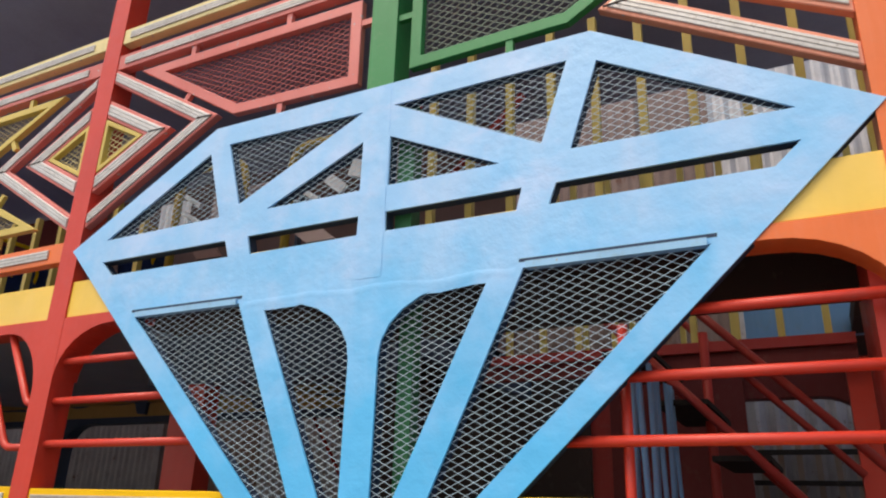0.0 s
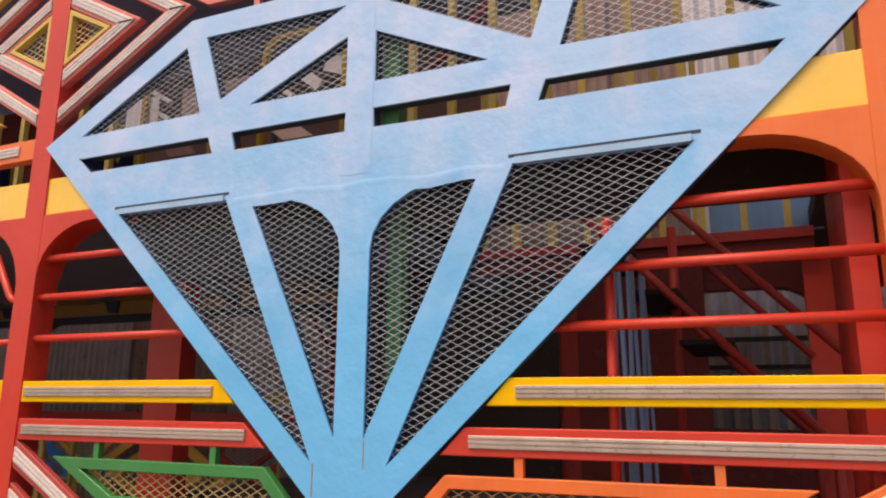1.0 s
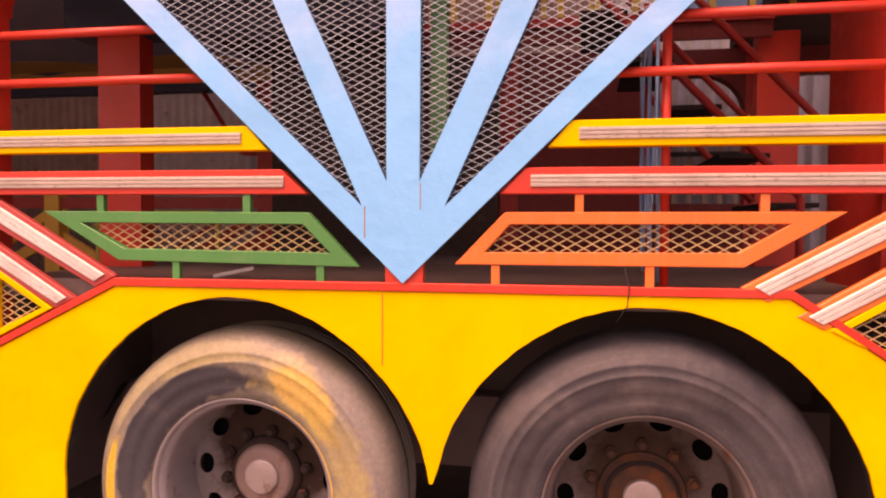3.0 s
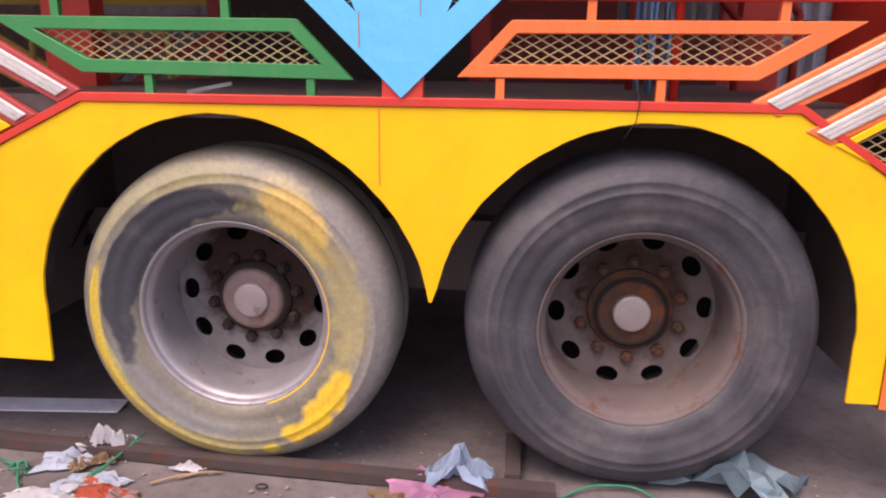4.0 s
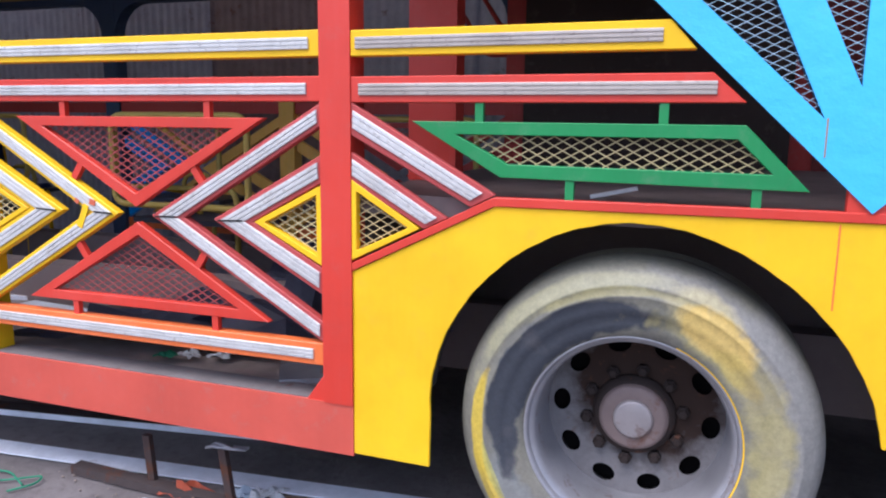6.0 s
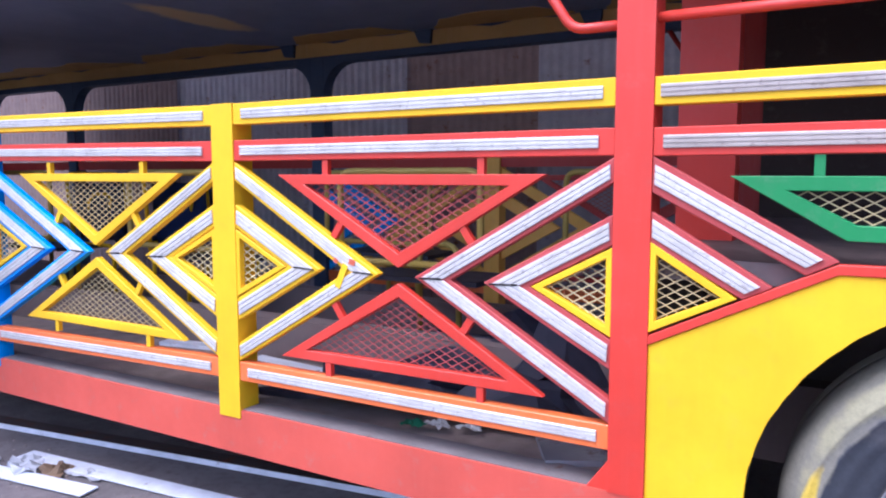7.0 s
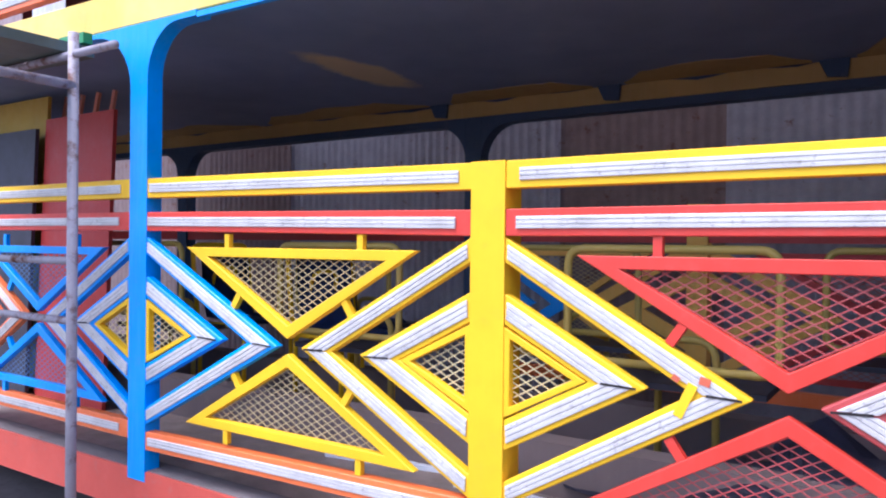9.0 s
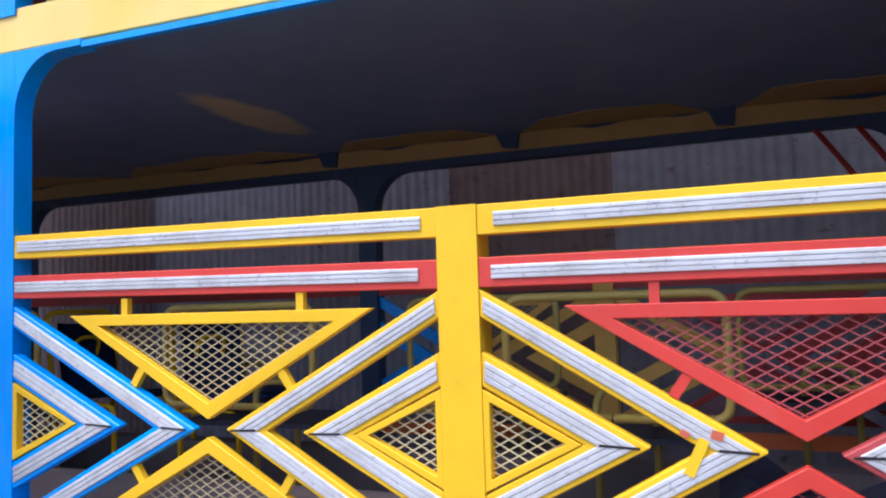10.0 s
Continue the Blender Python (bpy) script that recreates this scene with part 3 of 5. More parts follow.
WALL_Y = 3.2
shed_wall = thing("wall_back", "shed wall of zinc and brown-stained corrugated sheets", "wall", kind="structure")
SHEETS = [(-24.0, -17.0, 1), (-17.0, -11.0, 0), (-11.0, -8.2, 1), (-8.2, -7.02, 1), (-7.02, -5.55, 0), (-5.55, -4.26, 2), (-4.26, -3.06, 1), (-3.06, -2.0, 0), (-2.0, -0.9, 0), (-0.9, 0.2, 1), (0.2, 0.75, 1), (0.75, 2.0, 2), (2.0, 3.2, 2), (3.2, 5.5, 1), (5.5, 9.0, 0), (9.0, 16.0, 1)]
for i, (x0, x1, k) in enumerate(SHEETS):
    tone = (ZINC_SHADED, ZINC_BROWN, ZINC_SHADED)[k]
    part("corrugated_sheet", corrugated(x0, x1 + 0.03, 0.0, 2.45, WALL_Y - 0.03 * (i % 2), 0.11 if k == 2 and x0 > 0 else 0.076, 0.022 if k == 2 and x0 > 0 else (0.006 if k == 2 else 0.003)), tone, shed_wall)
    part("corrugated_sheet", corrugated(x0, x1 + 0.03, 2.4, 6.6, WALL_Y + 0.035 - 0.03 * (i % 2), 0.11 if x0 > 0.7 else 0.076, 0.016 if x0 > 0.7 else 0.006), ZINC if x0 > 0.7 or x0 < -4 else ZINC_BROWN, shed_wall)

# ---- the truck ----
truck = thing("parade_truck", "brightly painted double-deck parade truck with welded diamond lattice sides", "truck")
XL, XR = -9.0, 2.6          # how far the side is built
FLOOR, BAND0, BAND1 = 0.5, 2.315, 2.465
UP = 1.985                  # the upper storey repeats the lower one this much higher


def rail(x0, x1, z0, z1, material, label, s0, s1, y0=0.0, depth=0.045, cut0=0.0, cut1=0.0, lift0=0.0, lift1=0.0, channel=None):
    """A box rail with a ridged light channel set on it; cut0 and cut1 slant its ends, lift0 and lift1 raise them."""
    r = part("rail", prism([(x0, z0 + lift0), (x1, z0 + lift1), (x1 + cut1, z1 + lift1), (x0 + cut0, z1 + lift0)], (), y0, y0 + depth), material, truck, label)
    h = (z1 - z0) * 0.225
    p, q = [(x, (z0 + z1) / 2 + lift0 + (lift1 - lift0) * (x - x0) / (x1 - x0)) for x in (s0, s1)]
    light_channel((p[0], p[1] - h), (q[0], q[1] - h), (q[0], q[1] + h), (p[0], p[1] + h), r, y0, material=channel)
    return r


def post(x0, x1, z0, z1, material, label, depth=0.1, y0=-0.004, bevel=0.005):
    return part("post", box(x0, x1, y0, y0 + depth, z0, z1, bevel), material, truck, label)


RP = (-1.512, -1.408)
YP = (-3.074, -2.963)
BP = (-4.724, -4.61)
OP = (-6.32, -6.2)
post(*RP, 0.507, 4.24, RED, "red box-section post")
post(1.408, 1.512, 0.335, 4.24, ORANGE, "orange-red box-section post")
post(*YP, 0.478, 1.684, YELLOW, "yellow half-height post")
post(*BP, 0.468, BAND0 + 0.02, BLUE, "bright blue post", 0.07, -0.003, 0.0008)
post(*BP, BAND1, 4.24, BLUE, "bright blue upper post", 0.07)
post(*OP, 0.478, 4.24, ORANGE, "orange post")
post(-0.056, 0.05, 2.9, 4.24, GREEN, "green upper post")
part("post", box(0.06, 0.11, 0.1, 0.15, 1.55, 2.3, 0.004), DARK_GREEN, truck, "green post behind the mesh")
part("post", box(-0.03, 0.03, 0.02, 0.08, 1.2, 2.9, 0.004), NAVY, truck, "dark post behind the centre bar")

# rails, bay by bay: yellow over red over orange
for x0, x1, s0, s1, l0, l1 in ((YP[1], RP[0], -2.917, -1.548, 0.0, 0.0), (BP[1], YP[0], -4.59, -3.118, 0.018, 0.0), (OP[1], BP[0], -6.14, -4.79, 0.026, 0.02)):
    rail(x0, x1, 1.604, 1.682, YELLOW, "yellow guard rail", s0, s1, lift0=l0, lift1=l1)
    rail(x0, x1, 1.47, 1.546, RED, "red guard rail", s0 - 0.01, s1 - 0.01, lift0=l0, lift1=l1)
    rail(x0, x1, 0.629, 0.703, ORANGE, "orange lower rail", s0, s1, lift0=-0.03 if x0 < -4 and x1 > -4 else 0.0)
for m in (-1, 1):
    out = RP[1] if m < 0 else 1.408
    if m < 0:
        rail(out, -0.43, 1.602, 1.677, YELLOW, "yellow guard rail", -1.39, -0.515, cut1=-0.066, channel=TAN_CHANNEL)
        rail(out, -0.302, 1.467, 1.543, RED, "red guard rail", -1.38, -0.375, cut1=-0.084, channel=TAN_CHANNEL)
    else:
        rail(0.424, out, 1.6, 1.675, YELLOW, "yellow guard rail", 0.511, 1.37, cut0=0.066, channel=TAN_CHANNEL)
        rail(0.287, out, 1.466, 1.542, RED, "red guard rail", 0.376, 1.38, cut0=0.074, channel=TAN_CHANNEL)
for x0, x1, s0, s1 in ((RP[1], -0.056, -1.36, -0.12), (0.05, 1.408, 0.1, 1.36), (BP[1], RP[0], -4.5, -1.6), (OP[1], BP[0], -6.14, -4.79), (1.512, XR, 1.56, 2.5)):
    rail(x0, x1, 1.604 + UP, 1.682 + UP, PALE_YELLOW, "pale yellow upper guard rail", s0, s1)
    rail(x0, x1, 1.467 + UP, 1.543 + UP, FADED_RED if x1 < 0.1 else FADED_ORANGE, "faded upper guard rail", s0, s1)
for x0, x1, s0, s1 in ((BP[1], RP[0], -4.5, -1.6), (OP[1], BP[0], -6.14, -4.79), (1.512, XR, 1.56, 2.5)):
    rail(x0, x1, 0.63 + UP - 0.055, 0.703 + UP - 0.04, ORANGE, "orange upper lower rail", s0, s1)
rail(1.512, XR, 1.6, 1.675, YELLOW, "yellow guard rail", 1.56, 2.5)
rail(1.512, XR, 1.466, 1.542, RED, "red guard rail", 1.56, 2.5)


def chevron(edge, side, zc, tip, itip, top, itop, material, label, y=0.0):
    """A folded frame beside a post: two arms that meet in a point, each with a light channel."""
    bm = bmesh.new()
    quads = [[(edge, zc + a * top), (edge + side * tip, zc), (edge + side * itip, zc), (edge, zc + a * itop)] for a in (1, -1)]
    prism([quads[0][0], quads[0][1], quads[1][0], quads[1][3], quads[0][2], quads[0][3]], (), y, y + 0.034, 0, bm)
    bmesh.ops.recalc_face_normals(bm, faces=bm.faces[:])
    soften(bm, 0.003)
    frame_ob = part("chevron_frame", bm, material, truck, label)
    for k, q in enumerate(quads):
        p0, p1 = lerp(q[0], q[3], 0.2), lerp(q[1], q[2], 0.2)
        p2, p3 = lerp(q[1], q[2], 0.79), lerp(q[0], q[3], 0.79)
        gap = 0.006 + 0.004 * random.random()
        p1, p2 = lerp(p1, p0, gap), lerp(p2, p3, gap)
        s = 0.012 / tip
        light_channel(lerp(p0, p1, s), p1, p2, lerp(p3, p2, s), frame_ob, y)
    seam = bmesh.new()
    add_bar(seam, (edge + side * (tip * 0.24 + itip * 0.76), zc + 0.002), (edge + side * (tip * 0.85 + itip * 0.15), zc - 0.002), 0.006, y - 0.0078, y - 0.0062)
    part("joint", seam, BLACK, frame_ob)
    return frame_ob


def mesh_triangle(corners, inner, material, wire, label, tabs=(), y=0.002, name="mesh_triangle", cell=(0.048, 0.0262)):
    """A flat frame with a hole filled by expanded metal, held by short tabs."""
    f = part(name, prism(corners, [inner], y, y + 0.03, 0.002), material, truck, label)
    expanded(grow(inner, 0.008), y + 0.024, wire, f, cell, 0.0031)
    for a, b in tabs:
        bm = bmesh.new()
        add_bar(bm, a, b, 0.024, y + 0.004, y + 0.024)
        part("tab", bm, material, f)
    return f


def grow(poly, k):
    cx, cz = sum(p[0] for p in poly) / len(poly), sum(p[1] for p in poly) / len(poly)
    return [(x + k * (1 if x > cx else -1), z + k * 0.6 * (1 if z > cz else -1)) for x, z in poly]


def small_triangle(edge, side, zc, tip, half, wire, material):
    o = [(edge, zc + half), (edge + side * tip, zc), (edge, zc - half)]
    i = [(edge + side * 0.018, zc + half - 0.032), (edge + side * (tip - 0.038), zc), (edge + side * 0.018, zc - half + 0.032)]
    return mesh_triangle(o, i, material, wire, "small yellow triangle filled with wire mesh", (), -0.002)


def motif(edge, side, zc, material, colour, k=1.0, tri=True, wire=None):
    chevron(edge, side, zc, 0.655 * k, 0.52 * k, 0.38, 0.31, material, colour + " chevron frame with a light channel")
    chevron(edge, side, zc, 0.405 * k, 0.25 * k, 0.222, 0.135, material, colour + " inner chevron frame with a light channel")
    if tri:
        small_triangle(edge, side, zc, 0.245 * k, 0.128, wire or WIRE_CREAM, YELLOW if zc < 2 else PALE_OCHRE)


ZC = 1.086
motif(RP[0], -1, ZC, LATTICE_RED, "red")
motif(YP[1], 1, ZC, YELLOW, "yellow")
motif(YP[0], -1, ZC, YELLOW, "yellow", 1.03)
motif(BP[1], 1, ZC - 0.004, BLUE, "blue", 1.14)
motif(BP[0], -1, ZC, BLUE, "blue", 1.04)
motif(OP[1], 1, ZC, ORANGE, "orange", 1.0)
# upper storey
ZU = 3.075
motif(RP[1], 1, ZU, FADED_RED, "faded red")
motif(RP[0], -1, ZU, FADED_RED, "faded red")
motif(1.408, -1, ZU, FADED_ORANGE, "faded orange")
motif(1.512, 1, ZU, FADED_ORANGE, "faded orange")
motif(BP[0], -1, ZU, ORANGE, "orange", 1.04)
motif(BP[1], 1, ZU, ORANGE, "orange", 1.04)


def bow_tie(cx, half, material, wire, colour, z_mid=ZC, zt=1.419):
    """Two triangles point to point between neighbouring chevrons."""
    h = zt - z_mid - 0.026
    for s in (1, -1):
        zo = z_mid + s * (zt - z_mid)
        zp = z_mid + s * 0.026
        o = [(cx - half, zo), (cx + half, zo), (cx, zp)]
        i = [(cx - half + 0.118, zo - s * 0.034), (cx + half - 0.118, zo - s * 0.034), (cx, zp + s * 0.046)]
        edge = z_mid + s * 0.385
        tabs = [((cx + u * half * 0.585, zo), (cx + u * half * 0.585, edge + s * 0.004)) for u in (-1, 1)]
        for u in (-1, 1):
            a = lerp((cx + u * half, zo), (cx, zp), 0.54)
            tabs.append((a, (a[0] + u * 0.034, a[1] - s * 0.05)))
        mesh_triangle(o, i, material, wire, colour + " triangle frame with wire mesh", tabs)


bow_tie(-2.232, 0.517, RED, WIRE_RED, "red")
bow_tie(-3.816, 0.545, YELLOW, WIRE_TAN, "yellow", zt=1.425)
bow_tie(-5.45, 0.535, BLUE, WIRE_BLUE, "blue")
bow_tie(-2.36, 0.62, PALE_OCHRE, WIRE_TAN, "yellow upper", ZU, ZU + 0.333)

# truncated chevrons above the wheel arches, red on one side, orange on the other
for side, edge, material, colour in ((1, RP[1], LATTICE_RED, "red"), (-1, 1.408, ORANGE, "orange")):
    x = lambda v: edge + side * v
    for q in ([(x(0), 1.468), (x(0.455), 1.206), (x(0.383), 1.168), (x(0), 1.37)], [(x(0), 1.319), (x(0.309), 1.131), (x(0.238), 1.096), (x(0), 1.228)]):
        f = part("chevron_frame", prism(q, (), 0.0, 0.026), material, truck, colour + " slanting bar with a light channel")
        a, b, c, d = q
        light_channel(lerp(lerp(a, d, 0.2), lerp(b, c, 0.2), 0.02), lerp(lerp(a, d, 0.2), lerp(b, c, 0.2), 0.95), lerp(lerp(a, d, 0.75), lerp(b, c, 0.75), 0.95), lerp(lerp(a, d, 0.75), lerp(b, c, 0.75), 0.02), f)
    o = [(x(0.0), 1.236), (x(0.225), 1.096), (x(0.0), 0.985)]
    i = [(x(0.017), 1.2), (x(0.187), 1.096), (x(0.017), 1.017)]
    mesh_triangle(o, i, YELLOW, WIRE_TAN, "small yellow triangle filled with wire mesh", (), -0.002)

# slanting mesh panels beside the point of the diamond
green_tabs = [((-1.007, 1.41), (-1.007, 1.47)), ((-0.502, 1.41), (-0.502, 1.47)), ((-0.742, 1.258), (-0.742, 1.198)), ((-0.262, 1.25), (-0.262, 1.198))]
mesh_triangle([(-1.212, 1.414), (-0.299, 1.411), (-0.139, 1.247), (-0.94, 1.257)], [(-1.075, 1.377), (-0.317, 1.375), (-0.229, 1.288), (-0.92, 1.295)], GREEN, WIRE_TAN, "green slanting frame with wire mesh", green_tabs, name="mesh_panel")
orange_tabs = [((0.514, 1.41), (0.514, 1.47)), ((1.013, 1.415), (1.013, 1.47)), ((0.275, 1.258), (0.275, 1.198)), ((0.711, 1.262), (0.711, 1.198))]
mesh_triangle([(0.302, 1.413), (1.222, 1.417), (0.962, 1.263), (0.155, 1.26)], [(0.316, 1.378), (1.08, 1.383), (0.948, 1.302), (0.243, 1.296)], ORANGE, WIRE_TAN, "orange slanting frame with wire mesh", orange_tabs, name="mesh_panel")
red_tabs = [((-0.95, 3.405), (-0.95, 3.455)), ((-0.45, 3.402), (-0.45, 3.455)), ((-0.106, 3.3), (-0.056, 3.3)), ((-0.45, 3.05), (-0.45, 3.0)), ((-0.93, 3.22), (-0.965, 3.17))]
mesh_triangle([(-1.247, 3.409), (-0.108, 3.402), (-0.102, 3.042), (-0.673, 3.058)], [(-1.1, 3.366), (-0.154, 3.36), (-0.147, 3.085), (-0.662, 3.1)], FADED_RED, WIRE_RED, "faded red mesh panel of the upper storey", red_tabs, name="mesh_panel", cell=(0.046, 0.0225))
mesh_triangle([(0.106, 3.402), (1.247, 3.409), (0.66, 3.058), (0.104, 3.046)], [(0.148, 3.36), (1.1, 3.366), (0.65, 3.1), (0.147, 3.088)], GREEN, WIRE_DULL, "green mesh panel of the upper storey", [((0.467, 3.055), (0.467, 2.985)), ((0.106, 3.27), (0.045, 3.27))], name="mesh_panel")

# ---- the big sky-blue diamond ----
D_OUT = [(-1.436, 2.593), (-0.731, 2.999), (0.731, 2.999), (1.436, 2.593), (0.0, 1.201)]


def arch_hole(s):
    """The round-shouldered opening next to the centre bar."""
    pts = [(s * 0.41, 2.27)]
    for k in range(7):
        a = math.pi / 2 * k / 6
        pts.append((s * (0.052 + 0.27 - 0.27 * math.sin(a)), 2.06 + 0.2 * math.cos(a)))
    pts.append((s * 0.05, 1.503))
    return pts


D_MESHED = []
for s in (-1, 1):
    D_MESHED += [
        [(s * 1.243, 2.613), (s * 0.745, 2.893), (s * 0.658, 2.62)],
        [(s * 0.656, 2.917), (s * 0.06, 2.911), (s * 0.572, 2.656)],
        [(s * 0.053, 2.795), (s * 0.053, 2.617), (s * 0.44, 2.617)],
        [(s * 1.009, 2.281), (s * 0.512, 2.281), (s * 0.124, 1.428)],
        arch_hole(s),
    ]
D_SLOTS = []
for s in (-1, 1):
    D_SLOTS += [[(s * 1.243, 2.522), (s * 0.613, 2.523), (s * 0.59, 2.459), (s * 1.176, 2.461)], [(s * 0.51, 2.525), (s * 0.051, 2.526), (s * 0.053, 2.46), (s * 0.492, 2.456)]]
DY = -0.008
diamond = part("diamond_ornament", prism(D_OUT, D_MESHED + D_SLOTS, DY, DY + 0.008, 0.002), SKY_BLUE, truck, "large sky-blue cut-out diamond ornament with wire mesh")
part("backing_frame", prism([(x * 0.997, 2.2 + (z - 2.2) * 0.997) for x, z in D_OUT], D_MESHED + D_SLOTS, DY + 0.0165, DY + 0.045, 0), DARK_BACK, diamond, "dark unpainted backing frame")
for hole in D_MESHED:
    expanded(grow(hole, 0.004), DY + 0.0125, WIRE_GREY, diamond, (0.0455, 0.0225), 0.00105)
for s in (-1, 1):
    part("cover_strip", box(min(s * 0.52, s * 1.0), max(s * 0.52, s * 1.0), DY - 0.007, DY + 0.02, 2.277, 2.297, 0.003), PALE_STRIP, diamond, "pale bent cover strip")
    # Dark strip drawn for the shadowed gap above the cover strip.
    part("slit_shadow", box(min(s * 0.5, s * 1.025), max(s * 0.5, s * 1.025), DY - 0.001, DY + 0.004, 2.2975, 2.307, 0), DARK_BACK, diamond)


def seam_lip():
    """The ragged upper edge of the sheet lapped over the middle of the ornament."""
    bm = bmesh.new()
    rows = []
    for i in range(33):
        x = -0.49 + 0.98 * i / 32
        z = 2.29 + 0.012 * noise.noise(Vector((x * 6, 0.3, 0))) + 0.005 * noise.noise(Vector((x * 21, 1.3, 0)))
        rows.append([bm.verts.new((x, DY - h, z - d)) for d, h in ((0.0, -0.001), (0.006, 0.0006), (0.02, 0.0004), (0.045, -0.001))])
    for a, b in zip(rows, rows[1:]):
        for k in range(3):
            bm.faces.new((a[k], b[k], b[k + 1], a[k + 1]))
    return bm


part("lapped_seam", seam_lip(), SKY_BLUE, diamond, smooth=True)
part("centre_bar", box(-0.05, 0.048, DY - 0.0012, DY + 0.001, 2.31, 2.985, 0.0005), SKY_BLUE, diamond)
part("rust_streak", box(-0.119, -0.115, DY - 0.0015, DY, 1.335, 1.43, 0), CARD, diamond)
part("rust_streak", box(0.052, 0.0545, DY - 0.0015, DY, 1.42, 1.5, 0), CARD, diamond)

# ---- fascia band, arches and tubes ----
part("fascia_band", prism([(XL, BAND0 + 0.075), (-4.61, BAND0 + 0.024), (-2.5, BAND0), (XR, BAND0), (XR, BAND1), (-2.5, BAND1), (-4.61, BAND1 + 0.026), (XL, BAND1 + 0.09)], (), 0.004, 0.04, 0.004), FASCIA, truck, "wide yellow fascia band between the storeys")


def bay_head(x0, x1, r0, r1, material, label, drop=0.045, low0=0.28, low1=0.28, y0=-0.003, depth=0.11, lift=0.0):
    """The head of a bay: a strip under the band with rounded shoulders against its posts."""
    zt = BAND0 + lift
    pts = [(x0, zt), (x1, zt)]
    if r1:
        for k in range(9):
            a = math.pi / 2 * k / 8
            pts.append((x1 - r1 * (1 - math.cos(a)), zt - drop - low1 + low1 * math.sin(a)) if k else (x1, zt - drop - low1))
    else:
        pts.append((x1, zt - drop))
    if r0:
        for k in range(8, -1, -1):
            a = math.pi / 2 * k / 8
            pts.append((x0 + r0 * (1 - math.cos(a)), zt - drop - low0 + low0 * math.sin(a)))
    else:
        pts.append((x0, zt - drop))
    return part("bay_head", prism(pts, (), y0, y0 + depth, 0.0008), material, truck, label)


bay_head(BP[1], BP[1] + 0.3, 0.19, 0.0, BLUE, "blue arched bay head", 0.022, 0.205, depth=0.07, lift=0.019)
part("head_strip", prism([(BP[1] + 0.302, 2.304), (-2.2, 2.292), (-2.2, 2.308), (BP[1] + 0.302, 2.326)], (), -0.003, 0.022, 0.001), BLUE, truck, "thin blue strip under the band")
bay_head(-2.2, RP[0], 0.0, 0.22, RED, "red arched bay head", 0.04, 0.05, 0.27)
bay_head(OP[1], BP[0], 0.2, 0.26, BLUE, "blue arched bay head", 0.02, 0.24, 0.24, lift=0.022)
bay_head(RP[1], -1.03, 0.27, 0.0, RED, "red arched bay head", 0.04, 0.2)
bay_head(1.03, 1.408, 0.0, 0.27, ORANGE, "orange arched bay head", 0.04, 0.2, 0.2)
bay_head(1.512, XR, 0.22, 0.2, ORANGE, "orange arched bay head", 0.04, 0.27, 0.2)


def tube(points, r, material, label="", parent=None, name="tube_rail", n=10):
    return part(name, sweep(points, r, n), material, parent or truck, label, True)


for z in (2.146, 1.994, 1.836):
    tube([(RP[1] - 0.02, 0.03, z), (-1.37 + (2.593 - z) * 1.03, 0.03, z)], 0.0145, RED, "red round tube rail")
for z in (2.128, 1.967, 1.811):
    tube([(1.37 - (2.593 - z) * 1.03, 0.03, z), (1.42, 0.03, z)], 0.0145, RED, "red round tube rail")
tube(rounded([(RP[0] + 0.02, 0.03, 1.826), (-1.65, 0.03, 1.826), (-1.95, 0.03, 2.28)], 0.04), 0.0145, RED, "bent red tube rail")
tube(rounded([(RP[0] + 0.02, 0.03, 1.99), (-1.57, 0.03, 1.99), (-1.76, 0.03, 2.28)], 0.03), 0.0145, RED, "bent red tube rail")

# ---- wheel arch panel, sill ----
WL, WR = (-0.532, 0.545), (0.708, 0.545)


def arc(c, rx, rz, a0, a1, n):
    return [(c[0] + rx * math.cos(radians(a0 + (a1 - a0) * k / n)), c[1] + rz * math.sin(radians(a0 + (a1 - a0) * k / n))) for k in range(n + 1)]


def hand_cut(c, a0, a1, r, terms, n=90):
    """A wheel arch cut by hand: a rough circle with flats and small wobbles."""
    out = []
    for k in range(n + 1):
        a = radians(a0 + (a1 - a0) * k / n)
        q = r + terms[0] * math.cos(2 * a) + terms[1] * math.sin(2 * a) + terms[2] * math.cos(4 * a) + terms[3] * math.sin(4 * a)
        q *= 1 + 0.0012 * math.sin(23 * a + 1) + 0.0012 * math.sin(51 * a)
        out.append((c[0] + q * math.cos(a), c[1] + q * math.sin(a)))
    return out


panel = [(-1.408, 0.343), (-1.148, 0.34)] + hand_cut(WL, 182, 9, 0.6024, (0.0075, -0.0082, 0.0054, 0.0018)) + [(0.081, 0.598), (0.091, 0.598)] + hand_cut(WR, 171, -2, 0.5994, (0.0046, 0.001, 0.0052, -0.0009)) + [(1.318, 0.345), (1.408, 0.345), (1.408, 0.962), (1.082, 1.178), (-0.953, 1.173), (-1.408, 0.948)]
arch_panel = part("wheel_arch_panel", prism(panel, (), 0.004, 0.016, 0.0015), YELLOW, truck, "yellow sheet panel with two wheel arches")
part("panel_seam", box(-0.0665, -0.0625, 0.0025, 0.006, 0.95, 1.17, 0), ORANGE, arch_panel)
part("arch_lip", prism(arc(WL, 0.626, 0.622, 175, 15, 30) + arc(WL, 0.616, 0.612, 15, 175, 30), (), 0.016, 0.06, 0), BLACK, arch_panel)
part("arch_lip", prism(arc(WR, 0.62, 0.617, 165, 5, 30) + arc(WR, 0.61, 0.607, 5, 165, 30), (), 0.016, 0.06, 0), BLACK, arch_panel)
